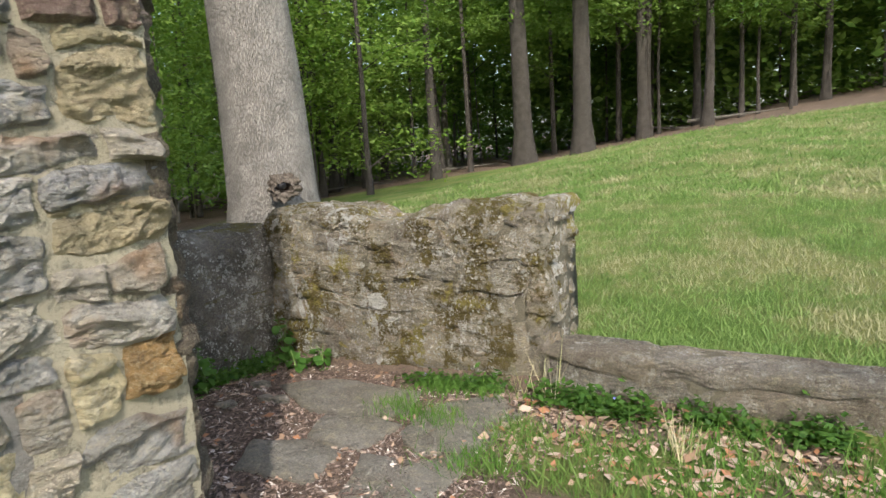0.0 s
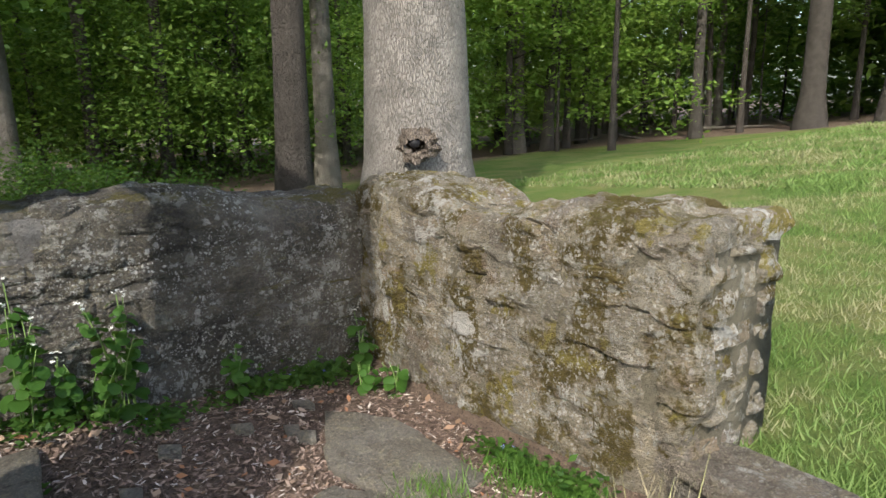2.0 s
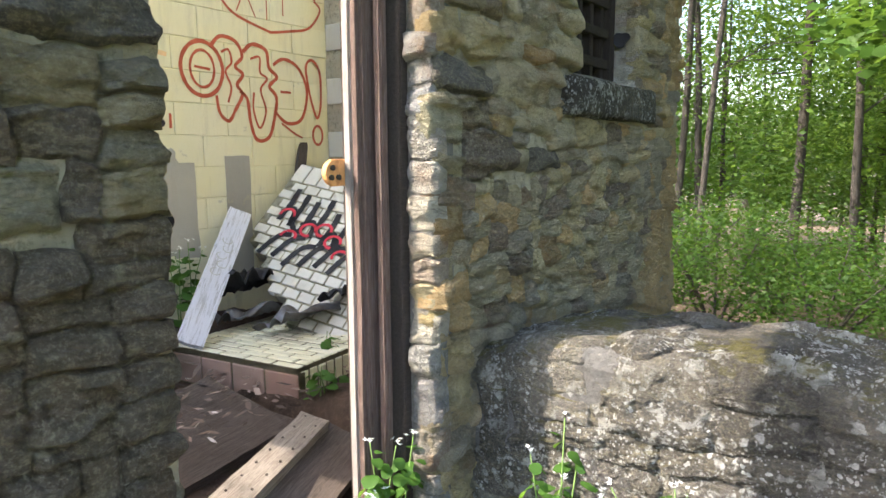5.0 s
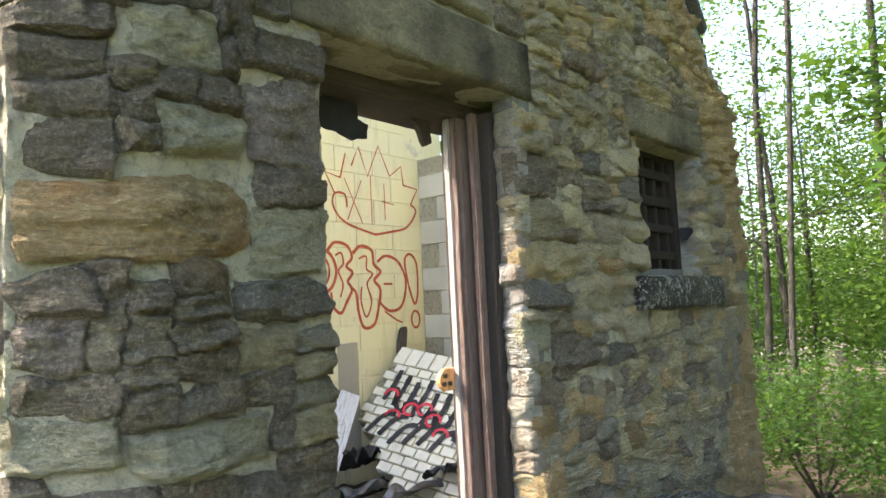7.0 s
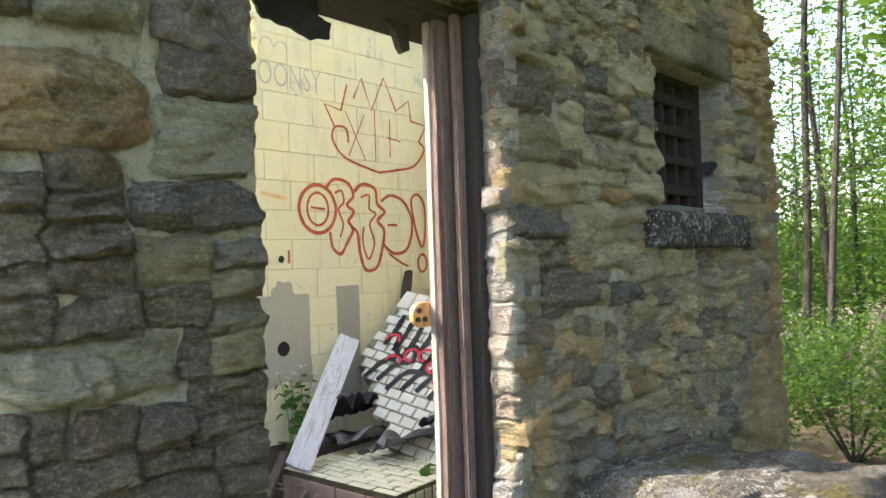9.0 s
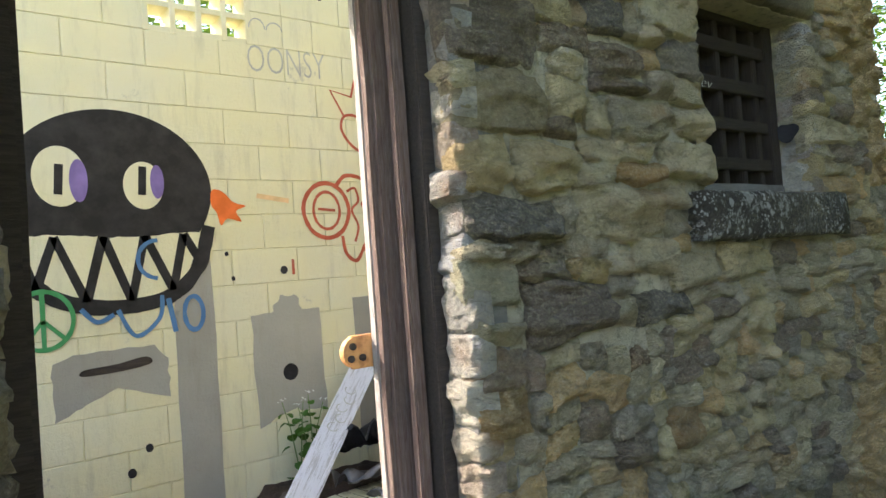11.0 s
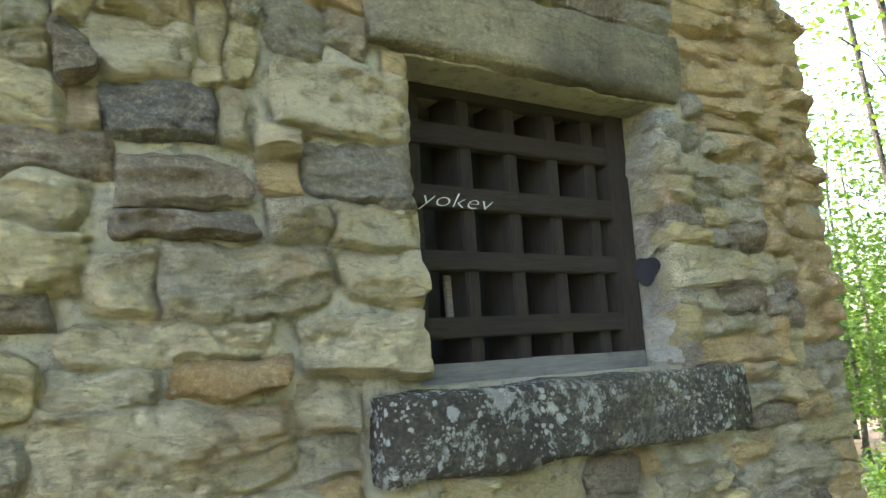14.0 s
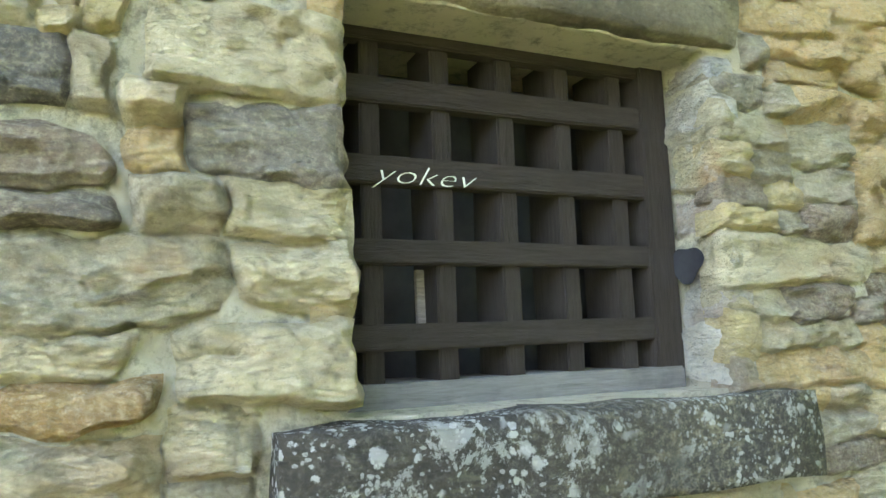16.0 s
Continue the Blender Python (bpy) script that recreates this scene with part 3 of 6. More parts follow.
dark_place = low_wall_place((-3.72, 1.46, 0), (0, 1, 0), (1, 0, 0), lambda u: 1.05 - 0.11 * smoothstep(0.4, 0.0, u) - 0.09 * smoothstep(1.25, 1.6, u) + 0.03 * noise.noise(Vector((u * 3.5, 0, 0))) + 0.012 * noise.noise(Vector((u * 11, 2, 0))), 0.6)
low_wall("wall_low_west", "low dark stone wall crusted with white lichen", 2.16, dark_place, 2.9, DARK, MORTAR_DARK, (0.25, 0.6, 0.08, 0.2), 3, proud=0.011)
moss_place = low_wall_place((-3.70, 3.53, 0), (1, 0.02, 0), (0, -1, 0), lambda u: 1.06 + 0.02 * u - 0.09 * smoothstep(0.35, 0.1, abs(u - 1.02)) + 0.02 * noise.noise(Vector((u * 2.6, 5, 0))) + 0.02 * noise.noise(Vector((u * 9, 5, 0))), 0.5, 0.07)
low_wall("wall_low_north", "low sunlit stone wall with moss and pale lichen", 2.09, moss_place, 2.7, MOSSY, MORTAR_MOSS, (0.22, 0.55, 0.1, 0.26), 5, proud=0.013, end_depth=0.5)

KERB = stone_material("grey kerb stone", [(0.33, 0.3, 0.26), (0.28, 0.26, 0.23), (0.36, 0.31, 0.25)], lichen=0.4, dark=0.4)
kerb_place = low_wall_place((-1.62, 3.55, 0), (1, -0.01, 0), (0, -1, 0), lambda u: 0.29, 0.28, 0.025)
low_wall("kerb", "low grey stone kerb edging the meadow", 5.0, kerb_place, 0.95, KERB, MORTAR_MOSS, (0.6, 1.2, 0.3, 0.3), 8, proud=0.008, reach=0.62)


# remnant of dark roofing on the broken gable
crown_edge = thing("roof_remnant", "dark strip of rotten roofing remaining on the gable", "roofing")
bm = bmesh.new()
box(bm, -0.35, 0.3, -0.3, 0.07, -0.03, 0.05, 0.012, 0.02)
ro = part("slab", bm, SOOTY, crown_edge)
crown_edge.matrix_world = pose(-5.5, 1.42, 3.9, 0, -46, 0)

# ---- inside of the ruin ----
BY = -1.03


def paint_material(name, a, b, bare, amount, rough=0.6):
    """Old wall paint: two tints, drips of dirt, chips that show the bare block."""
    m = Mat(name, rough)
    v = m.coord()
    st = m.coord((3, 3, 0.5))
    c = m.mix(m.band(m.noise(v, 1.6, 5), 0.4, 0.65), a, b)
    c = m.mix(m.mul(m.band(m.noise(st, 4.0, 5, 0.7), 0.52, 0.8), 0.35), c, (0.25, 0.22, 0.13))
    c = m.mix(m.mul(m.random(), 0.12), c, (0.9, 0.88, 0.7))
    c = m.mix(m.mul(m.band(m.noise(v, 3.2, 7, 0.75), 0.62, 0.66), amount), c, bare)
    m.colour(c)
    m.bump(m.noise(v, 55, 6, 0.7), 0.006)
    return m.m


YELLOW = paint_material("faded yellow paint", (0.8, 0.75, 0.47), (0.76, 0.73, 0.52), (0.42, 0.4, 0.33), 0.5)
BLOCK = paint_material("bare grey block", (0.4, 0.39, 0.33), (0.33, 0.32, 0.28), (0.5, 0.46, 0.3), 0.5, 0.9)
GLAZED = paint_material("cream glazed brick", (0.76, 0.72, 0.5), (0.72, 0.69, 0.52), (0.4, 0.36, 0.25), 0.35, 0.3)
WHITE_BRICK = paint_material("white painted brick", (0.68, 0.66, 0.57), (0.6, 0.58, 0.5), (0.42, 0.38, 0.28), 0.6, 0.5)
RED_BRICK = paint_material("brown brick", (0.28, 0.17, 0.13), (0.23, 0.14, 0.11), (0.36, 0.3, 0.24), 0.5, 0.85)


def spray(name, colour, rough=0.5):
    m = Mat(name, rough)
    v = m.coord()
    m.colour(m.mix(m.band(m.noise(v, 9.0, 5), 0.4, 0.75), colour, tuple(min(1, q * 1.35 + 0.02) for q in colour)))
    return m.m


# also fills openings and hollows where only darkness would show
BLACK_FILL = spray("black spray paint and dark of openings", (0.016, 0.016, 0.018))
SPRAY_RED = spray("dark red spray paint", (0.42, 0.09, 0.045))
SPRAY_BLUE = spray("blue spray paint", (0.07, 0.18, 0.36))
SPRAY_GREEN = spray("green spray paint", (0.05, 0.27, 0.1))
SPRAY_ORANGE = spray("orange spray paint", (0.75, 0.16, 0.03))
SPRAY_VIOLET = spray("violet spray paint", (0.2, 0.14, 0.35))
SPRAY_GREY = spray("thin grey paint", (0.42, 0.42, 0.36))
SPRAY_WHITE = spray("white chalk", (0.72, 0.72, 0.7), 0.9)


def wood_material(name, a, b, grain=(1, 1, 14), paint=None, amount=0.0):
    m = Mat(name, 0.8)
    v = m.coord(grain, local=True)
    w = m.coord(local=True)
    c = m.mix(m.band(m.noise(v, 6.0, 8, 0.7, 0.8), 0.35, 0.68), a, b)
    c = m.mix(m.mul(m.band(m.noise(w, 7.0, 5, 0.7), 0.5, 0.75), 0.5), c, (0.05, 0.042, 0.036))
    if paint:
        c = m.mix(m.mul(m.band(m.noise(v, 3.0, 7, 0.75), 0.42, 0.5), amount), c, paint)
    m.colour(c)
    m.bump(m.noise(v, 9.0, 8, 0.75, 0.6), 0.012)
    return m.m


POST_WOOD = wood_material("worn brown post wood", (0.14, 0.082, 0.064), (0.27, 0.205, 0.175), (26, 26, 1.6))
POST_WHITE = wood_material("flaking white paint on wood", (0.36, 0.3, 0.26), (0.55, 0.5, 0.46), (20, 20, 1.5), (0.46, 0.43, 0.4), 0.7)
BEAM_DARK = wood_material("dark charred beam", (0.05, 0.04, 0.035), (0.1, 0.08, 0.065), (1.5, 20, 20))
BAR_WOOD = wood_material("dark brown bar wood", (0.02, 0.015, 0.011), (0.042, 0.032, 0.025), (1.6, 22, 22))
BAR_UP = wood_material("dark brown upright wood", (0.02, 0.015, 0.011), (0.042, 0.032, 0.025), (22, 22, 1.6))
RAIL_WOOD = wood_material("greyed bottom rail wood", (0.14, 0.135, 0.12), (0.23, 0.22, 0.195), (1.6, 22, 22))
PLANK = wood_material("weathered grey-brown plank", (0.2, 0.165, 0.13), (0.4, 0.35, 0.29), (1.6, 22, 22))
PANEL_WOOD = wood_material("rotten brown board", (0.075, 0.058, 0.046), (0.17, 0.135, 0.11), (1.4, 18, 18))
ROT = wood_material("rotten dark plank", (0.05, 0.042, 0.034), (0.17, 0.145, 0.12), (1.5, 20, 20))
PLANK_WHITE = wood_material("white painted plank", (0.45, 0.44, 0.43), (0.6, 0.6, 0.6), (1.5, 22, 22), (0.74, 0.75, 0.78), 0.95)

mortar_in = mortar_material("block joint", (0.5, 0.47, 0.33), (0.42, 0.4, 0.3))


def bevel_box(name, sx, sy, sz, bevel, jag=0.0, seed=0):
    """A shared block mesh, centred, with softened edges."""
    bm = bmesh.new()
    bmesh.ops.create_cube(bm, size=1, matrix=Matrix.Diagonal((sx, sy, sz, 1)))
    bmesh.ops.bevel(bm, geom=bm.edges[:], offset=bevel, segments=1, affect="EDGES")
    if jag:
        for v in bm.verts:
            v.co += jag * Vector(noise.noise_vector(v.co * 15 + Vector((seed, 0, 0))))
    me = bpy.data.meshes.new(name)
    bm.to_mesh(me)
    bm.free()
    return me


def piece(name, me, parent, m):
    ob = new(name, me)
    ob.parent = parent
    ob.matrix_local = m
    return ob


VENT = (-4.03, -3.43, 3.2, 3.8)
back_wall = thing("wall_south", "yellow painted concrete block wall covered in graffiti", "wall", kind="structure")
core("joints", -5.9, -1.9, -0.2, 4.0, lambda u, v, d: (u, BY - 0.004 + d, v), 0.2, YELLOW, back_wall, [VENT], rough=0.002, step=0.2)
block_mesh = bevel_box("block", 0.396, 0.02, 0.196, 0.003)
block_mesh.materials.append(YELLOW)
half_mesh = bevel_box("block", 0.196, 0.02, 0.196, 0.003)
half_mesh.materials.append(YELLOW)
for j in range(18):
    for i in range(10):
        x, z = -5.43 + 0.4 * i + (0.2 if j % 2 else 0), 0.5 + 0.2 * j
        if VENT[0] - 0.2 < x < VENT[1] + 0.2 and VENT[2] < z + 0.09 and z - 0.09 < VENT[3]:
            for s in (-0.1, 0.1):
                if not VENT[0] - 0.09 < x + s < VENT[1] + 0.09:
                    piece("block", half_mesh, back_wall, pose(x + s, BY - 0.008, z))
            continue
        if x < -1.9:
            piece("block", block_mesh, back_wall, pose(x, BY - 0.008, z, rnd.uniform(-0.2, 0.2), 0, 0))

# pierced vent of small square openings
vent = thing("window_vent", "pierced cream concrete lattice vent high in the block wall", "window", kind="structure")
for k in range(5):
    bm = bmesh.new()
    x = VENT[0] + 0.012 + k * (VENT[1] - VENT[0] - 0.024) / 4
    box(bm, x - 0.016, x + 0.016, BY - 0.17, BY + 0.004, VENT[2], VENT[3], 0.004)
    part("upright", bm, YELLOW, vent)
    bm = bmesh.new()
    z = VENT[2] + 0.015 + k * (VENT[3] - VENT[2] - 0.03) / 4
    box(bm, VENT[0], VENT[1], BY - 0.165, BY - 0.002, z - 0.017, z + 0.017, 0.004)
    part("crossbar", bm, YELLOW, vent)

west_wall = thing("wall_west", "bare grey concrete block side wall with worn paint", "wall", kind="structure")
core("joints", BY, 1.0, -0.2, 3.2, lambda u, v, d: (-5.575 + d, u, v), 0.6, MORTAR, west_wall, rough=0.002, step=0.2)
grey_block = bevel_box("block", 0.02, 0.394, 0.194, 0.005)
grey_block.materials.append(BLOCK)
for j in range(13):
    for i in range(5):
        y = -0.82 + 0.4 * i + (0.2 if j % 2 else 0)
        if y < 0.9:
            piece("block", grey_block, west_wall, pose(-5.573, y, 0.55 + 0.2 * j))


# graffiti: thin paint on the blocks
def smooth_line(pts, per=8, closed=False):
    p = [Vector((a, b)) for a, b in pts]
    out = []
    n = len(p)
    for i in range(n if closed else n - 1):
        a, b, c, d = (p[(i - 1) % n], p[i], p[(i + 1) % n], p[(i + 2) % n]) if closed else (p[max(i - 1, 0)], p[i], p[i + 1], p[min(i + 2, n - 1)])
        for k in range(per):
            t = k / per
            out.append(0.5 * ((2 * b) + (c - a) * t + (2 * a - 5 * b + 4 * c - d) * t * t + (3 * b - 3 * c + d - a) * t ** 3))
    out.append(p[0] if closed else p[-1])
    return out


def on_back(u, v, lift):
    return (u, BY + 0.003 + lift, v)


def stroke(pts, width, material, name="graffiti_line", closed=False, lift=0.002, per=8, parent=None, where=on_back, straight=False):
    """A painted line of about that width along smoothed points of the wall."""
    line = [Vector(q) for q in pts] if straight else smooth_line(pts, per, closed)
    verts, faces = [], []
    for i, p in enumerate(line):
        t = (line[min(i + 1, len(line) - 1)] - line[max(i - 1, 0)])
        t = t.normalized() if t.length else Vector((1, 0))
        nrm = Vector((-t.y, t.x)) * width * 0.5 * (1 + 0.25 * noise.noise(Vector((p.x * 30, p.y * 30, 0))))
        verts += [where(*(p + nrm), lift), where(*(p - nrm), lift)]
    for i in range(len(line) - 1):
        faces.append((2 * i, 2 * i + 1, 2 * i + 3, 2 * i + 2))
    return mesh_object(name, verts, faces, material, parent or back_wall)


def filled(pts, material, name="paint_patch", lift=0.001, per=5, smooth=True, parent=None, where=on_back, fray=0.0):
    line = smooth_line(pts, per, True)[:-1] if smooth else [Vector(q) for q in pts]
    if fray:
        dense = []
        for i, p in enumerate(line):
            q = line[(i + 1) % len(line)]
            for k in range(6):
                w = p.lerp(q, k / 6)
                dense.append(w + fray * Vector((noise.noise(Vector((w.x * 22, w.y * 22, 0))), noise.noise(Vector((w.x * 22, w.y * 22, 9))))))
        line = dense
    me_v = [where(p.x, p.y, lift) for p in line]
    return mesh_object(name, me_v, [tuple(range(len(me_v)))], material, parent or back_wall)


def ring(cx, cy, rx, ry, n=14, a0=0.0, a1=2 * math.pi, wob=0.0):
    return [(cx + rx * math.cos(a0 + (a1 - a0) * i / n) * (1 + wob * noise.noise(Vector((i, cx, 0)))), cy + ry * math.sin(a0 + (a1 - a0) * i / n)) for i in range(n + (a1 - a0 < 6))]


# bare patches where fittings were torn off
filled([(-3.71, 0.62), (-3.49, 0.62), (-3.5, 1.8), (-3.5, 2.0), (-3.71, 2.0)], BLOCK, smooth=False, fray=0.01)
filled([(-4.36, 1.02), (-4.12, 1.05), (-3.93, 0.97), (-3.92, 1.62), (-4.06, 1.63), (-4.1, 1.72), (-4.2, 1.72), (-4.24, 1.63), (-4.36, 1.62)], BLOCK, smooth=False, fray=0.02)
filled([(-4.8, 0.8), (-4.59, 0.8), (-4.59, 1.67), (-4.8, 1.67)], BLOCK, smooth=False, fray=0.008)
filled([(-3.45, 1.24), (-3.2, 1.33), (-3.05, 1.27), (-2.91, 1.2), (-2.91, 1.48), (-3.0, 1.52), (-3.38, 1.52), (-3.45, 1.45)], BLOCK, smooth=False, fray=0.012)
# holes and the torn slot, the shade inside them painted as flat dark patches
for hx, hz, hr in ((-4.14, 1.87, 0.022), (-3.33, 1.0, 0.02), (-3.24, 0.89, 0.022), (-4.14, 1.27, 0.045), (-3.83, 1.84, 0.012), (-3.80, 1.98, 0.012)):
    filled(ring(hx, hz, hr, hr * 1.1, 9, wob=0.3), BLACK_FILL, "hole", 0.0035)
filled([(-3.36, 1.43), (-3.34, 1.47), (-3.2, 1.45), (-3.05, 1.44), (-3.04, 1.41), (-3.2, 1.41)], BEAM_DARK, "slot", 0.0035)
# the big black head with eyes and teeth
filled(ring(-3.235, 2.33, 0.5, 0.42, 22, wob=0.02), BLACK_FILL, "graffiti_head", 0.0015)
filled([(-3.72, 2.1), (-3.3, 2.09), (-2.76, 2.1), (-2.78, 1.9), (-2.95, 1.78), (-3.2, 1.74), (-3.5, 1.76), (-3.66, 1.9)], YELLOW, "mouth", 0.0022, fray=0.01)
stroke([(-2.74, 2.14), (-2.8, 1.93), (-2.96, 1.79), (-3.2, 1.735), (-3.48, 1.77), (-3.64, 1.92), (-3.71, 2.14)], 0.075, BLACK_FILL, "jaw", lift=0.003)
TEETH = [(-2.78, 2.1), (-2.86, 1.84), (-2.95, 2.1), (-3.08, 1.77), (-3.17, 2.1), (-3.29, 1.76), (-3.37, 2.1), (-3.5, 1.8), (-3.57, 2.1), (-3.66, 1.93)]
for a, b in zip(TEETH, TEETH[1:]):
    stroke([a, b], 0.045, BLACK_FILL, "tooth_line", straight=True, lift=0.0032)
for ex, er in ((-2.99, 0.12), (-3.38, 0.1)):
    filled(ring(ex, 2.4 - 0.04 * (er < 0.11), er, er * 1.25, 14), YELLOW, "eye", 0.0026)
    filled(ring(ex - er * 0.7, 2.38, er * 0.35, er * 0.9, 10), SPRAY_VIOLET, "eye_shadow", 0.003)
    stroke([(ex, 2.46), (ex + 0.01, 2.31)], 0.04, BLACK_FILL, "pupil", straight=True, lift=0.0036)
# blue letters, green peace sign, orange splash
stroke(ring(-3.43, 1.97, 0.1, 0.1, 10, -1.5, 1.6), 0.022, SPRAY_BLUE, lift=0.004)
stroke([(-3.22, 1.72), (-3.3, 1.58), (-3.42, 1.66), (-3.44, 1.78)], 0.022, SPRAY_BLUE, lift=0.004)
stroke([(-3.47, 1.76), (-3.5, 1.58)], 0.026, SPRAY_BLUE, lift=0.004, straight=True)
stroke(ring(-3.6, 1.67, 0.05, 0.09, 10), 0.024, SPRAY_BLUE, lift=0.004, closed=True)
stroke([(-3.05, 1.74), (-3.12, 1.67), (-3.2, 1.7)], 0.022, SPRAY_BLUE, lift=0.004)
stroke(ring(-2.885, 1.7, 0.13, 0.14, 16, wob=0.03), 0.022, SPRAY_GREEN, "peace_sign", closed=True, lift=0.004)
for a, b in (((-2.885, 1.84), (-2.885, 1.56)), ((-2.885, 1.7), (-2.8, 1.59)), ((-2.885, 1.7), (-2.98, 1.6))):
    stroke([a, b], 0.02, SPRAY_GREEN, "peace_sign", straight=True, lift=0.0042)
filled([(-3.73, 2.26), (-3.74, 2.34), (-3.8, 2.33), (-3.86, 2.27), (-3.93, 2.25), (-3.87, 2.22), (-3.9, 2.16), (-3.82, 2.18), (-3.78, 2.14), (-3.76, 2.21)], SPRAY_ORANGE, "paint_splash", 0.003, per=3)
stroke([(-4.0, 2.31), (-4.2, 2.28)], 0.03, spray("faint orange", (0.72, 0.5, 0.25)), "paint_smear", straight=True)
stroke([(-4.2, 1.93), (-4.2, 1.84)], 0.018, SPRAY_RED, "paint_mark", straight=True, lift=0.003)
# red outlined letters
stroke(ring(-4.45, 2.22, 0.155, 0.17, 16, wob=0.03), 0.026, SPRAY_RED, closed=True, lift=0.003)
stroke(ring(-4.45, 2.22, 0.09, 0.115, 14), 0.018, SPRAY_RED, closed=True, lift=0.003)
stroke([(-4.39, 2.23), (-4.51, 2.22)], 0.016, SPRAY_RED, straight=True, lift=0.003)
stroke([(-4.53, 2.38), (-4.6, 2.44), (-4.72, 2.42), (-4.77, 2.33), (-4.71, 2.26), (-4.77, 2.21), (-4.72, 2.14), (-4.76, 2.08), (-4.7, 1.98), (-4.64, 1.9), (-4.57, 1.95), (-4.55, 2.06)], 0.024, SPRAY_RED, lift=0.003)
stroke([(-4.6, 2.34), (-4.66, 2.36), (-4.68, 2.28), (-4.63, 2.22), (-4.67, 2.12), (-4.64, 2.02)], 0.016, SPRAY_RED, lift=0.003)
stroke([(-4.78, 2.36), (-4.86, 2.42), (-4.98, 2.39), (-5.0, 2.28), (-5.07, 2.22), (-5.0, 2.15), (-5.06, 2.08), (-5.04, 1.95), (-4.98, 1.8), (-4.87, 1.78), (-4.82, 1.9), (-4.8, 2.05), (-4.74, 2.1)], 0.026, SPRAY_RED, lift=0.003)
stroke([(-4.84, 2.32), (-4.92, 2.34), (-4.92, 2.24), (-4.98, 2.2), (-4.92, 2.12), (-4.96, 1.98), (-4.9, 1.86), (-4.85, 1.98), (-4.86, 2.1)], 0.016, SPRAY_RED, lift=0.003)
stroke([(-5.04, 2.3), (-5.14, 2.35), (-5.28, 2.3), (-5.36, 2.14), (-5.3, 1.94), (-5.16, 1.9), (-5.05, 1.97)], 0.024, SPRAY_RED, lift=0.003)
stroke([(-5.1, 2.12), (-5.2, 2.12)], 0.016, SPRAY_RED, straight=True, lift=0.003)
stroke([(-5.36, 2.33), (-5.43, 2.37), (-5.5, 2.28), (-5.5, 2.05), (-5.46, 1.95), (-5.41, 2.05), (-5.37, 2.2)], 0.022, SPRAY_RED, closed=True, lift=0.003)
stroke(ring(-5.46, 1.82, 0.05, 0.07, 10), 0.02, SPRAY_RED, closed=True, lift=0.003)
stroke([(-5.1, 1.9), (-5.22, 1.83), (-5.3, 1.8)], 0.016, SPRAY_RED, lift=0.003)
# red crown
stroke([(-5.03, 2.52), (-4.72, 2.6), (-4.6, 2.72), (-4.62, 2.82), (-4.72, 2.82), (-4.74, 2.72)], 0.018, SPRAY_RED, lift=0.003)
stroke([(-4.62, 2.82), (-4.53, 2.98), (-4.68, 2.95), (-4.74, 3.15), (-4.8, 3.06), (-4.88, 3.22), (-4.97, 2.99), (-5.1, 3.26), (-5.22, 3.02), (-5.36, 3.12), (-5.38, 2.96), (-5.55, 2.94), (-5.46, 2.8)], 0.018, SPRAY_RED, lift=0.003, straight=True)
stroke([(-5.46, 2.8), (-5.52, 2.74), (-5.4, 2.6), (-5.2, 2.55), (-5.03, 2.52)], 0.018, SPRAY_RED, lift=0.003)
for a, b in (((-4.72, 2.95), (-4.9, 2.6)), ((-4.9, 2.95), (-4.74, 2.62)), ((-5.0, 3.0), (-5.0, 2.6)), ((-5.15, 2.95), (-5.15, 2.65)), ((-5.12, 2.8), (-5.26, 2.78))):
    stroke([a, b], 0.009, SPRAY_RED, straight=True, lift=0.003)

def lettering(text, size, material, m, parent, name="writing", bold=0.0, slant=0.0):
    """Words as flat raised paint."""
    cu = bpy.data.curves.new(name, "FONT")
    cu.body, cu.size, cu.extrude, cu.offset, cu.resolution_u = text, size, 0.0004, bold, 3
    cu.shear = slant
    tmp = bpy.data.objects.new(name, cu)
    scene.collection.objects.link(tmp)
    bpy.context.view_layer.update()
    me = bpy.data.meshes.new_from_object(tmp.evaluated_get(bpy.context.evaluated_depsgraph_get()))
    bpy.data.objects.remove(tmp)
    me.materials.clear()
    me.materials.append(material)
    ob = new(name, me)
    ob.parent = parent
    ob.matrix_local = m
    return ob


lettering("OONSY", 0.24, SPRAY_GREY, pose(-3.99, BY + 0.006, 3.04, 90, 0, 180) @ Matrix.Diagonal((0.62, 1, 1, 1)), back_wall, bold=-0.004)
stroke(ring(-4.07, 3.3, 0.05, 0.06, 8, 0, 3.1), 0.008, SPRAY_GREY)
stroke(ring(-4.18, 3.3, 0.05, 0.05, 8, 0, 3.1), 0.008, SPRAY_GREY)

# floor of soil and rubble inside
verts, faces = [], []
nx, ny = 60, 34
for j in range(ny + 1):
    for i in range(nx + 1):
        x, y = -5.6 + 3.7 * i / nx, BY - 0.02 + 2.2 * j / ny
        z = 0.5 + 0.07 * noise.noise(Vector((x * 2.2, y * 2.2, 0))) + 0.03 * noise.noise(Vector((x * 8, y * 8, 0))) + 0.14 * smoothstep(-0.3, -1.0, y)
        z -= 0.17 * smoothstep(-3.95, -3.8, x) + 0.3 * smoothstep(0.75, 1.14, y)
        verts.append((x, y, z))
faces = [(j * (nx + 1) + i, j * (nx + 1) + i + 1, (j + 1) * (nx + 1) + i + 1, (j + 1) * (nx + 1) + i) for j in range(ny) for i in range(nx)]
SOIL = Mat("litter and soil", 0.95)
_v = SOIL.coord()
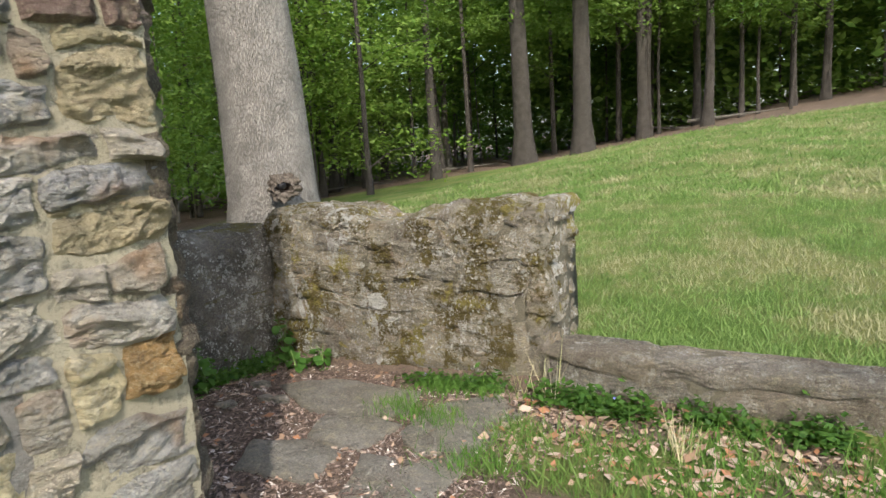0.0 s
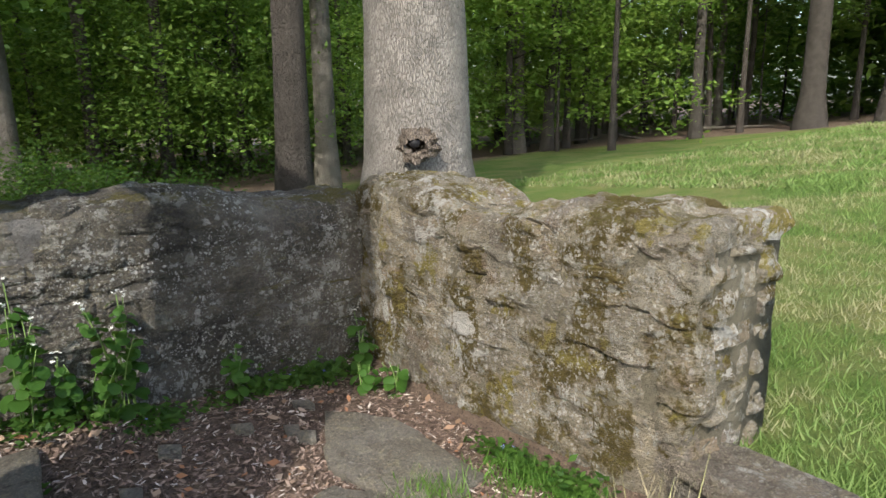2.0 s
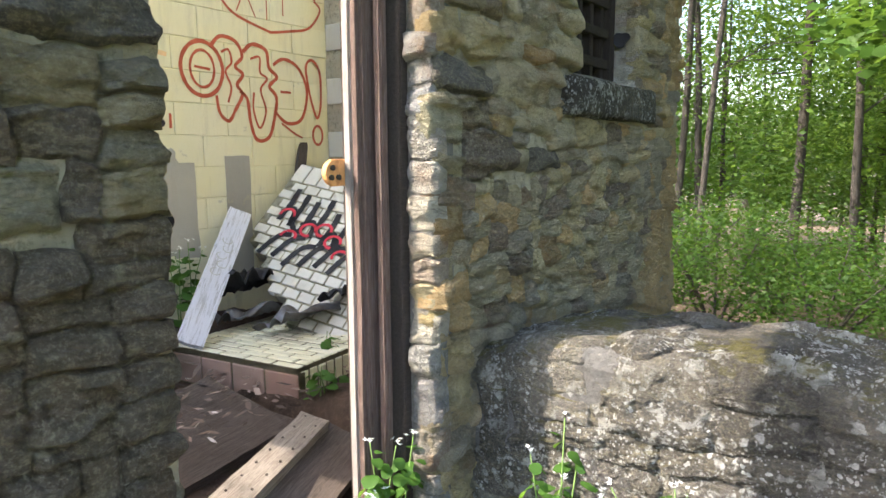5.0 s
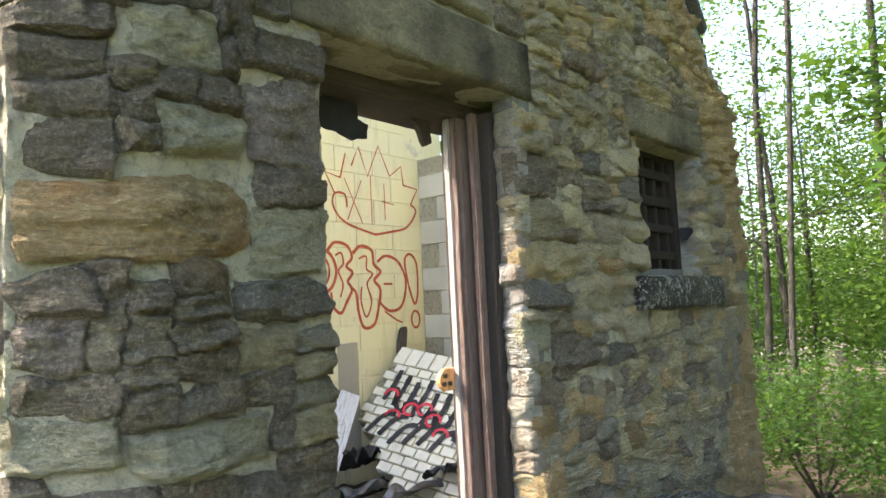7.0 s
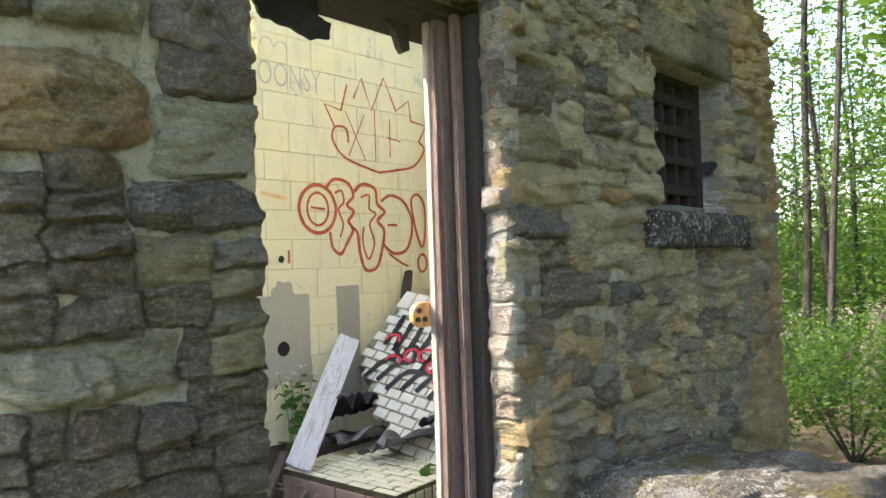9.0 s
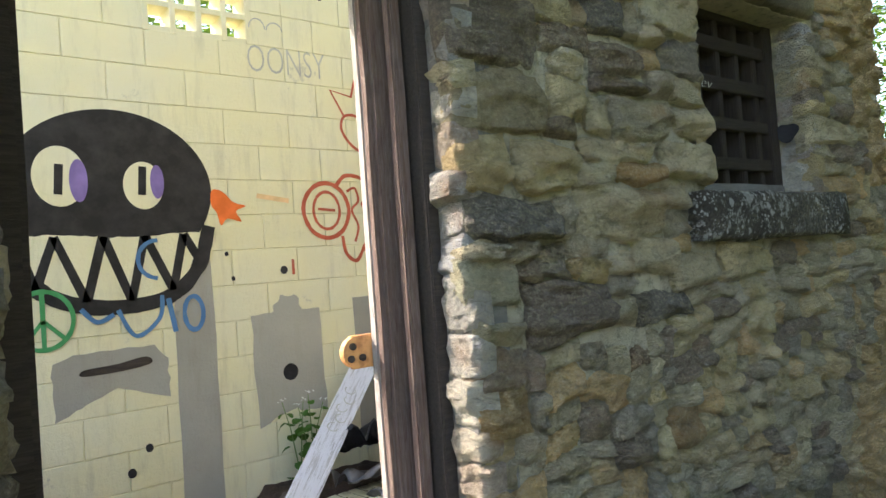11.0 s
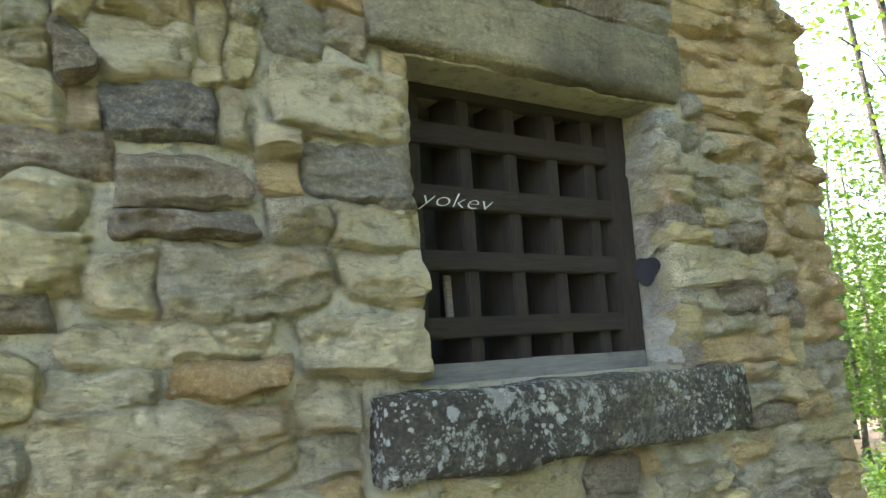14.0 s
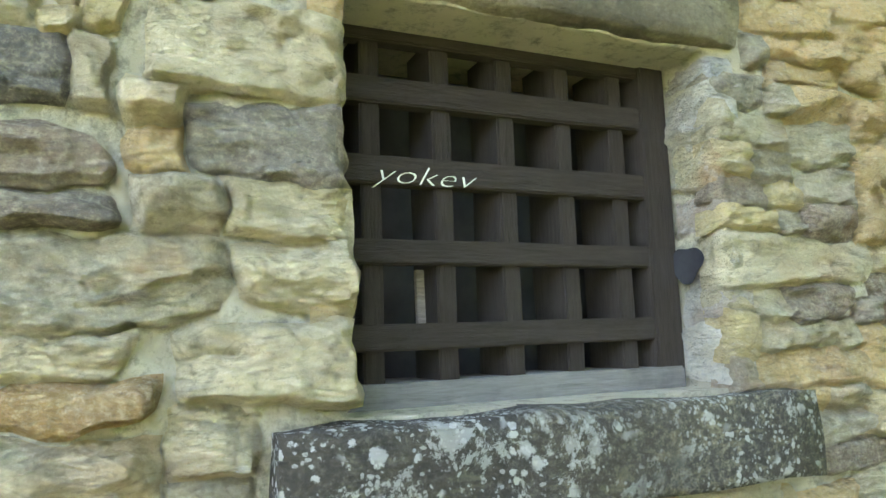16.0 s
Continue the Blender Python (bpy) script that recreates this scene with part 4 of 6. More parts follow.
_c = SOIL.mix(SOIL.band(SOIL.noise(_v, 5, 6, 0.7), 0.4, 0.65), (0.045, 0.031, 0.022), (0.1, 0.066, 0.045))
SOIL.colour(SOIL.mix(SOIL.mul(SOIL.band(SOIL.noise(_v, 45, 5, 0.8), 0.5, 0.7), 0.6), _c, (0.17, 0.12, 0.09)))
SOIL.bump(SOIL.noise(_v, 30, 8, 0.8), 0.03)
tagged(mesh_object("floor", verts, faces, SOIL.m, smooth=True), "dark soil and rotten debris heaped on the floor of the ruin", "floor", kind="structure")

# ---- doorway woodwork ----
frame_ob = thing("door_frame", "heavy weathered wooden door frame, paint flaking white", "door frame", kind="structure")


def timber(name, x0, x1, y0, y1, z0, z1, material, parent, bevel=0.008, wear=0.004, label=""):
    bm = bmesh.new()
    bmesh.ops.create_cube(bm, size=1, matrix=Matrix.LocRotScale(((x0 + x1) / 2, (y0 + y1) / 2, (z0 + z1) / 2), None, (x1 - x0, y1 - y0, z1 - z0)))
    long = max(range(3), key=lambda a: (x1 - x0, y1 - y0, z1 - z0)[a])
    es = [e for e in bm.edges if abs((e.verts[0].co - e.verts[1].co)[long]) > 1e-4]
    bmesh.ops.subdivide_edges(bm, edges=es, cuts=12)
    es = [e for e in bm.edges if len(e.link_faces) == 2 and e.calc_face_angle(0) > 0.8]
    bmesh.ops.bevel(bm, geom=es, offset=bevel, segments=2, affect="EDGES")
    for v in bm.verts:
        v.co += wear * Vector(noise.noise_vector(v.co * 5))
    return part(name, bm, material, parent, label)


timber("post", -3.46, -3.345, 1.2, 1.252, 0.0, 2.7, POST_WOOD, frame_ob, 0.016, 0.006)
timber("painted_edge", -3.46, -3.35, 1.168, 1.203, 0.02, 2.69, POST_WHITE, frame_ob, 0.006, 0.003, "flaking white painted edge")
timber("stop_strip", -3.43, -3.392, 1.268, 1.302, 0.0, 2.7, POST_WOOD, frame_ob, 0.006)
# dark solid infill closing the gaps between post, strip and stone
timber("jamb_board", -3.579, -3.42, 1.1, 1.262, 0.0, 2.7, BEAM_DARK, frame_ob, 0.004)
timber("jamb_board", -3.579, -3.44, 1.264, 1.345, 0.0, 2.7, BEAM_DARK, frame_ob, 0.004)
timber("post", -2.57, -2.48, 1.02, 1.17, 0.0, 2.66, BEAM_DARK, frame_ob, 0.015)
timber("head", -3.578, -2.47, 0.98, 1.25, 2.69, 2.755, BEAM_DARK, frame_ob, 0.01)
charred = thing("charred_board", "charred black scrap of board hanging from the door head, scrawled on", "board")
filled([(-2.93, 2.74), (-2.925, 2.63), (-2.985, 2.615), (-2.98, 2.565), (-2.9, 2.545), (-2.82, 2.565), (-2.72, 2.58), (-2.68, 2.62), (-2.74, 2.66), (-2.8, 2.74)], BLACK_FILL, "scrap", 0.0, parent=charred, where=lambda u, v, d: (u, 1.1 + d, v), smooth=False, fray=0.012)
charred.children[0].modifiers.new("thickness", "SOLIDIFY").thickness = 0.012
stroke([(-2.84, 2.6), (-2.86, 2.58), (-2.88, 2.61), (-2.9, 2.585), (-2.92, 2.605), (-2.95, 2.58)], 0.006, SPRAY_GREY, "scrawl", parent=charred, where=lambda u, v, d: (u, 1.104 + d, v), lift=0.003)
scorch = thing("charred_lump", "charred lump of wood under the door head", "charred wood")
filled([(-3.2, 2.72), (-3.22, 2.68), (-3.27, 2.66), (-3.28, 2.61), (-3.31, 2.58), (-3.34, 2.6), (-3.34, 2.72)], BEAM_DARK, "scrap", 0.0, parent=scorch, where=lambda u, v, d: (u, 1.12 + d, v), smooth=False, fray=0.012)
scorch.children[0].modifiers.new("thickness", "SOLIDIFY").thickness = 0.03
# orange hinge plate on the post
hinge = thing("hinge_plate", "rusty orange steel hinge plate on the door post", "hinge")
bm = bmesh.new()
box(bm, -3.38, -3.29, 1.152, 1.168, 1.565, 1.655, 0.006)
PLATE = Mat("orange rusted paint", 0.6)
PLATE.colour(PLATE.mix(PLATE.band(PLATE.noise(PLATE.coord(), 30, 5), 0.45, 0.6), (0.72, 0.36, 0.14), (0.5, 0.22, 0.09)))
part("plate", bm, PLATE.m, hinge)
bm = bmesh.new()
bmesh.ops.create_cone(bm, cap_ends=True, segments=18, radius1=0.042, radius2=0.042, depth=0.02, matrix=pose(-3.305, 1.16, 1.61, 90, 0, 0))
part("knuckle", bm, PLATE.m, hinge)
for bx, bz in ((-3.29, 1.627), (-3.318, 1.595), (-3.283, 1.595)):
    bm = bmesh.new()
    bmesh.ops.create_cone(bm, cap_ends=True, segments=10, radius1=0.01, radius2=0.008, depth=0.012, matrix=pose(bx, 1.173, bz, 90, 0, 0))
    part("bolt", bm, BEAM_DARK, hinge, "dark bolt head")

# ---- barred window ----
grating = thing("window_grating", "dark brown wooden lattice grating of crossed bars", "window", kind="structure")
GY = 1.31
for i, (z0, z1) in enumerate(((2.125, 2.176), (2.289, 2.338), (2.445, 2.502), (2.608, 2.662), (2.735, 2.775))):
    timber("crossbar", -5.36, -4.585, GY - 0.035, GY + 0.004, z0, z1, BAR_WOOD, grating, 0.004, 0.002)
for x in (-4.694, -4.847, -4.996, -5.143, -5.286):
    timber("upright", x - 0.021, x + 0.021, GY - 0.14, GY - 0.008, 2.03, 2.8, BAR_UP, grating, 0.004, 0.002)
timber("side_frame", -5.42, -5.345, GY - 0.18, GY + 0.012, 2.02, 2.8, BAR_UP, grating, 0.004, 0.002)
timber("bottom_rail", -5.41, -4.59, GY - 0.17, GY + 0.022, 2.008, 2.066, RAIL_WOOD, grating, 0.005, 0.003, "greyed bottom rail")
# added black panel: the unlit room behind the bars as a flat colour
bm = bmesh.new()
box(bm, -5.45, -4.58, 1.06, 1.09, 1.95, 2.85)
part("backboard", bm, BLACK_FILL, grating, "flat black panel standing in for the dark interior behind the bars")
lettering("yokev", 0.085, SPRAY_GREY, pose(-4.69, GY + 0.0095, 2.447, 90, 1, 180) @ Matrix.Diagonal((1.05, 0.65, 1, 1)), grating, bold=-0.002, slant=0.35)
bm = bmesh.new()
box(bm, -4.838, -4.812, GY - 0.09, GY - 0.075, 2.177, 2.285, 0.004, 0.02)
tagged(part("wood_splinter", bm, PLANK, None), "broken splinter of pale wood caught in the grating", "splinter")
filled([(1.33, 2.26), (1.38, 2.25), (1.41, 2.31), (1.35, 2.33), (1.32, 2.31)], BLACK_FILL, "paint_patch", 0.0, parent=facade, where=lambda u, v, d: (-5.408, u, v), fray=0.01)

# ---- debris inside ----


def brickwork(name, label, category, m, nu, nv, bu, bv, thick, mat, seed, bond=True, missing=0.0, joint=mortar_in, under=None, keep=None):
    """A slab of bricks, each one a part, with a mortar bed; u and v lie in its face."""
    ob = under or thing(name, label, category)
    if under is None:
        ob.matrix_world = m
    base = under.matrix_world.inverted() @ m if under else Matrix()
    r = random.Random(seed)
    bm = bmesh.new()
    if keep:
        edge = []
        for j in range(nv):
            lo = 0.0
            while not keep(lo, (j + 0.5) * bv):
                lo += 0.01
            edge += [(lo, j * bv), (lo + 0.002, (j + 1) * bv)]
        rim = [bm.verts.new((a, b, -0.006)) for a, b in [(nu * bu, nv * bv), (nu * bu, 0)][::-1] + edge[::-1]]
        face = bm.faces.new(rim)
        ex = bmesh.ops.extrude_face_region(bm, geom=[face])
        bmesh.ops.translate(bm, verts=[q for q in ex["geom"] if isinstance(q, bmesh.types.BMVert)], vec=(0, 0, -thick))
    else:
        box(bm, 0, nu * bu, 0, nv * bv, -thick, -0.006)
    bed = part("mortar_bed", bm, joint, ob)
    bed.matrix_local = base
    me = bevel_box("brick", bu - 0.011, bv - 0.011, 0.05, 0.005, 0.003, seed)
    me.materials.append(mat)
    half = bevel_box("brick", bu / 2 - 0.011, bv - 0.011, 0.05, 0.005, 0.003, seed)
    half.materials.append(mat)
    for j in range(nv):
        off = bu / 2 if bond and j % 2 else 0
        if off and not keep:
            piece("brick", half, ob, base @ pose(bu / 4, (j + 0.5) * bv, -0.025))
            piece("brick", half, ob, base @ pose(nu * bu - bu / 4, (j + 0.5) * bv, -0.025))
        for i in range(nu - (1 if off else 0)):
            if r.random() < missing or (keep and not keep((i + 0.5) * bu + off, (j + 0.5) * bv)):
                continue
            piece("brick", me, ob, base @ pose((i + 0.5) * bu + off, (j + 0.5) * bv, -0.025 + r.uniform(-0.003, 0.002), r.uniform(-0.6, 0.6), r.uniform(-0.6, 0.6), 0))
    return ob


DARK_JOINT = mortar_material("dark dirty joint", (0.14, 0.12, 0.07), (0.2, 0.17, 0.1))
# low platform: top of cream bricks laid along y, soldier side, brown front
platform = brickwork("brick_platform", "low cream glazed brick platform with dark joints", "brick platform", pose(-3.84, -0.62, 0.625, 0, 0, 95) @ pose(0, 0, 0), 5, 15, 0.185, 0.068, 0.2, GLAZED, 31, joint=DARK_JOINT)
brickwork("brick_side", "soldier course of cream glazed bricks, stained", "brick course", Matrix.Translation((-3.935, 0.305, 0.595)) @ pose(0, 0, 0, 90, 0, 185) @ pose(0, -0.19, 0.004), 15, 1, 0.068, 0.2, 0.05, GLAZED, 32, False, joint=DARK_JOINT, under=platform)
brickwork("brick_front", "worn brown brick edge of the platform", "brick course", Matrix.Translation((-3.835, -0.6, 0.595)) @ pose(0, 0, 0, 90, 0, 95) @ pose(0, -0.17, 0.004), 4, 1, 0.23, 0.17, 0.05, RED_BRICK, 33, False, joint=DARK_JOINT, under=platform)
# fallen panel of white bricks, leaning in the far corner
u_axis = Vector((-0.17, 0.96, -0.19)).normalized()
n_axis = u_axis.cross(Vector((-0.73, 0.0, 0.676))).normalized()
v_axis = n_axis.cross(u_axis)
LEAN = Matrix((u_axis, v_axis, n_axis)).transposed().to_4x4()
LEAN.translation = (-4.254, -0.95, 0.736)


def broken_outline(u, v):
    """The panel's broken lower corner."""
    return u > 1.3 * (0.62 - v) + 0.02 * noise.noise(Vector((v * 14, 0, 0)))


panel = brickwork("fallen_brick_panel", "fallen panel of white painted bricks sprayed with black and red", "brick panel", LEAN, 10, 14, 0.112, 0.08, 0.09, WHITE_BRICK, 34, missing=0.0, keep=broken_outline)
brickwork("brick_cap", "", "", LEAN @ pose(0, 14 * 0.08, 0), 10, 1, 0.112, 0.17, 0.09, WHITE_BRICK, 35, False, under=panel)


def on_panel(u, v, lift):
    return (u, v, 0.006 + lift)


pr = random.Random(9)
PANEL_RED = spray("red paint", (0.5, 0.03, 0.05))
for k in range(8):
    u, v = 0.14 + 0.1 * k, 0.82 + pr.uniform(-0.04, 0.05) - 0.02 * k
    stroke([(u, v - 0.05), (u + 0.01, v + 0.1), (u, v + 0.24)], 0.042, BLACK_FILL, "graffiti_line", parent=panel, where=on_panel, lift=0.002)
    stroke([(u - 0.02, v + 0.02), (u + 0.06, v + 0.07 * (-1) ** k), (u + 0.1, v - 0.06)], 0.036, BLACK_FILL, "graffiti_line", parent=panel, where=on_panel, lift=0.002)
for k in range(6):
    u, v = 0.22 + 0.11 * k, 0.58 + pr.uniform(-0.04, 0.04)
    stroke([(u - 0.06, v - 0.1), (u, v + 0.06), (u + 0.09, v + 0.1)], 0.04, BLACK_FILL, "graffiti_line", parent=panel, where=on_panel, lift=0.002)
for k in range(7):
    u, v = 0.18 + 0.11 * k, 0.78 + pr.uniform(-0.2, 0.14)
    stroke(ring(u, v, 0.055, 0.05, 8, 0, pr.uniform(3, 5.5)), 0.02, PANEL_RED, "graffiti_line", parent=panel, where=on_panel, lift=0.004)


def board(name, label, a, b, width, thick, material, up=(0, 0, 1), seed=0, jag=0.006, category="plank", nails=0):
    """A board from a to b, its ends broken and its edges worn."""
    a, b = Vector(a), Vector(b)
    x = (b - a).normalized()
    y = Vector(up).cross(x).normalized()
    z = x.cross(y)
    m = Matrix((x, y, z)).transposed().to_4x4()
    m.translation = a
    ob = thing(name, label, category)
    ob.matrix_world = m
    ln = (b - a).length
    bm = bmesh.new()
    bmesh.ops.create_cube(bm, size=1, matrix=Matrix.LocRotScale((ln / 2, 0, 0), None, (ln, width, thick)))
    bmesh.ops.subdivide_edges(bm, edges=[e for e in bm.edges if abs((e.verts[0].co - e.verts[1].co).x) > ln / 2], cuts=14)
    bmesh.ops.subdivide_edges(bm, edges=[e for e in bm.edges if abs((e.verts[0].co - e.verts[1].co).y) > width / 2], cuts=3)
    for v in bm.verts:
        endy = 4.0 if v.co.x < 0.01 or v.co.x > ln - 0.01 else 1.0
        v.co += jag * Vector(noise.noise_vector(v.co * 9 + Vector((seed, 0, 0)))) * Vector((endy, 0.7, 0.5)).x * 0.5
        v.co.z += jag * 0.7 * noise.noise(Vector((v.co.x * 3, seed, 0)))
    part("board", bm, material, ob)
    for k in range(nails):
        bm = bmesh.new()
        bmesh.ops.create_cone(bm, cap_ends=True, segments=8, radius1=0.006, radius2=0.005, depth=0.006, matrix=pose(ln * (k + 0.5) / nails, width * (0.28 if k % 2 else -0.28), thick / 2 + 0.001))
        part("nail", bm, BEAM_DARK, ob)
    return ob


wp = board("leaning_plank", "white painted plank leaning, split at its foot", (-3.82, -0.42, 0.66), (-4.62, -0.93, 1.3), 0.15, 0.03, PLANK_WHITE, (0.35, 0.85, 0.6), 3)
for k in range(5):
    mesh_pts = ring(0.55 + 0.07 * k, 0.01 * (-1) ** k, 0.028, 0.03, 7, 0.3 * k, 4.5 + 0.2 * k)
    stroke(mesh_pts, 0.006, SPRAY_GREY, "scrawl", parent=wp, where=lambda u, v, d: (u, v, 0.019 + d), lift=0.001)
board("nailed_plank", "grey weathered plank with two rows of nails", (-2.88, 0.95, 0.47), (-3.67, 0.665, 0.51), 0.13, 0.055, PLANK, (0.05, 0.25, 1), 4, nails=16)
board("fallen_board", "wide brown fallen board sloping at the threshold", (-2.85, 1.06, 0.37), (-3.76, 0.76, 0.43), 0.3, 0.06, PANEL_WOOD, (0.1, 0.45, 1), 5, 0.01)
board("rotten_beam", "rotten reddish brown floor board", (-2.98, 0.16, 0.38), (-3.78, 0.1, 0.44), 0.62, 0.06, PANEL_WOOD, (0, 0.2, 1), 6, 0.012)
board("broken_stick", "thin broken orange-brown stick", (-3.5, -0.25, 0.6), (-3.95, -0.75, 0.66), 0.05, 0.03, PANEL_WOOD, (0, 0, 1), 7)
board("charred_stick", "charred upright stick behind the fallen bricks", (-5.1, -0.93, 1.3), (-5.27, -0.98, 1.76), 0.06, 0.05, BEAM_DARK, (0.3, 1, 0.2), 8, 0.02)
for k, (ax, ay, bx, by, z) in enumerate(((-2.75, 1.28, -3.4, 1.17, 0.22), (-2.85, 1.4, -3.38, 1.33, 0.14), (-2.6, 1.2, -3.3, 1.06, 0.3), (-2.95, 1.52, -3.36, 1.46, 0.07))):
    board("rotten_board", "split weathered grey board on a heap in the doorway", (ax, ay, z), (bx, by, z + 0.03), 0.12, 0.025, ROT, (0.1, 0.3 * (-1) ** k, 1), 20 + k, 0.015)


def crumpled(name, label, centre, size, material, seed, fold=0.25):
    """A bent, torn sheet."""
    bm = bmesh.new()
    bmesh.ops.create_grid(bm, x_segments=16, y_segments=12, size=0.5)
    for v in bm.verts:
        c = v.co.copy()
        n = noise.noise_vector(c * 2.2 + Vector((seed, 0, 0)))
        v.co = Vector((c.x * size[0], c.y * size[1], 0)) + Vector((n.x * 0.12, n.y * 0.12, abs(n.z) * fold + 0.5 * fold * c.y)) * max(size)
    g = bmesh.ops.solidify(bm, geom=bm.faces[:], thickness=0.006)
    for f in bm.faces:
        f.smooth = True
    ob = part(name, bm, material, None)
    ob.location = centre
    return tagged(ob, label, "sheet")


METAL = Mat("dull grey sheet metal", 0.5, 0.6)
METAL.colour(METAL.mix(METAL.band(METAL.noise(METAL.coord(), 8, 6), 0.4, 0.65), (0.2, 0.21, 0.23), (0.1, 0.09, 0.085)))
crumpled("metal_sheet", "crumpled dark grey sheet metal under the fallen bricks", (-4.5, -0.2, 0.7), (0.55, 0.3), METAL.m, 2, 0.35)
crumpled("metal_sheet", "torn grey sheet metal beside the platform", (-4.42, -0.58, 0.68), (0.45, 0.25), METAL.m, 5, 0.3)
crumpled("tar_paper", "torn black tar paper hanging among the bricks", (-4.45, -0.74, 0.82), (0.38, 0.3), BLACK_FILL, 7, 0.6)
crumpled("tar_paper", "torn black tar paper lying over the broken bricks", (-4.7, -0.02, 0.84), (0.34, 0.26), BLACK_FILL, 11, 0.5)

# ---- trees ----


def bark_material(name, a, b, deep=0.02, lichen=0.0):
    m = Mat(name, 0.95)
    v = m.coord((1, 1, 0.28))
    w = m.coord()
    crack = m.voronoi(v, 72.0, "DISTANCE_TO_EDGE").outputs["Distance"]
    plate = m.band(m.mix(0.45, crack, m.mul(m.noise(v, 34.0, 6, 0.7, 1.0), 0.3)), 0.02, 0.17)
    c = m.mix(m.band(m.noise(w, 5.0, 5), 0.4, 0.65), a, b)
    c = m.mix(m.mul(m.band(m.noise(w, 40.0, 4, 0.7), 0.5, 0.75), 0.5), c, (0.4, 0.39, 0.36) if lichen else (0.1, 0.085, 0.07))
    m.colour(m.mix(plate, m.mix(0.6, c, (0.06, 0.052, 0.045)), c))
    m.bump(plate, deep)
    m.bump(m.noise(v, 60, 6, 0.7), 0.008)
    return m.m


BARK_GREY = bark_material("grey plated bark", (0.3, 0.282, 0.25), (0.2, 0.187, 0.165), 0.012, 1.0)
BARK = bark_material("brown bark", (0.088, 0.08, 0.068), (0.056, 0.05, 0.042))
BARK_PALE = bark_material("pale bark", (0.21, 0.195, 0.165), (0.14, 0.13, 0.105))


def leaf_material(name, a, b):
    m = Mat(name, 0.55)
    c = m.mix(m.island(), a, b)
    m.colour(c)
    tr = m.node("ShaderNodeBsdfTranslucent")
    m.link(m.mix(0.35, c, (0.26, 0.42, 0.04)), tr.inputs[0])
    mx = m.node("ShaderNodeMixShader")
    mx.inputs[0].default_value = 0.45
    m.link(m.b.outputs[0], mx.inputs[1])
    m.link(tr.outputs[0], mx.inputs[2])
    m.link(mx.outputs[0], m.t.nodes["Material Output"].inputs[0])
    return m.m


LEAF = leaf_material("fresh leaves", (0.04, 0.1, 0.015), (0.085, 0.165, 0.03))
LEAF_MID = leaf_material("spring leaves", (0.08, 0.16, 0.026), (0.16, 0.25, 0.05))
LEAF_YOUNG = leaf_material("young leaves", (0.035, 0.092, 0.013), (0.095, 0.165, 0.026))
# sunlit and shaded copies: the light on the wood is put into the leaf colour
LEAF_SUNLIT = leaf_material("sunlit spring leaves", (0.12, 0.23, 0.035), (0.24, 0.35, 0.07))
LEAF_SHADED = leaf_material("shaded leaves", (0.022, 0.06, 0.01), (0.05, 0.105, 0.018))


def tube(points, radii, sides=12, wobble=0.0, seed=0):
    """A tapered limb along points, as verts and faces."""
    verts, faces = [], []
    for i, (p, r) in enumerate(zip(points, radii)):
        p = Vector(p)
        t = (Vector(points[min(i + 1, len(points) - 1)]) - Vector(points[max(i - 1, 0)])).normalized()
        a = t.cross(Vector((0.3, 1, 0.1))).normalized()
        b = t.cross(a)
        for k in range(sides):
            an = 2 * math.pi * k / sides
            w = a * math.cos(an) + b * math.sin(an)
            rr = r * (1 + wobble * noise.noise(Vector((w.x * 2, w.y * 2, p.z * 0.9 + seed))))
            verts.append(tuple(p + w * rr))
    for i in range(len(points) - 1):
        for k in range(sides):
            q = (k + 1) % sides
            faces.append((i * sides + k, i * sides + q, (i + 1) * sides + q, (i + 1) * sides + k))
    faces.append(tuple(range((len(points) - 1) * sides, len(points) * sides)))
    return verts, faces


def leaf_cloud(centres, per, spread, size, rs):
    """Many small pointed leaves, scattered round the given centres, as verts and faces."""
    c = np.repeat(np.asarray(centres, float), per, axis=0)
    n = len(c)
    p = c + rs.normal(0, 1, (n, 3)) * np.asarray(spread)
    d = rs.normal(0, 1, (n, 3))
    d[:, 2] *= 0.35
    d /= np.linalg.norm(d, axis=1, keepdims=True)
    e = np.cross(d, rs.normal(0, 1, (n, 3)) * (0.35, 0.35, 1))
    e /= np.linalg.norm(e, axis=1, keepdims=True)
    s = size * rs.uniform(0.6, 1.4, (n, 1))
    verts = np.stack([p - d * s, p + e * s * 0.5, p + d * s, p - e * s * 0.5], axis=1).reshape(-1, 3)
    return verts, np.arange(4 * n).reshape(-1, 4)


def cloud_object(name, verts, faces, material, parent=None):
    me = bpy.data.meshes.new(name)
    me.vertices.add(len(verts))
    me.vertices.foreach_set("co", np.ascontiguousarray(verts, np.float32).ravel())
    me.loops.add(faces.size)
    me.loops.foreach_set("vertex_index", np.ascontiguousarray(faces, np.int32).ravel())
    me.polygons.add(len(faces))
    me.polygons.foreach_set("loop_start", np.arange(0, faces.size, 4, dtype=np.int32))
    me.update(calc_edges=True)
    me.materials.append(material)
    ob = new(name, me)
    ob.parent = parent
    return ob


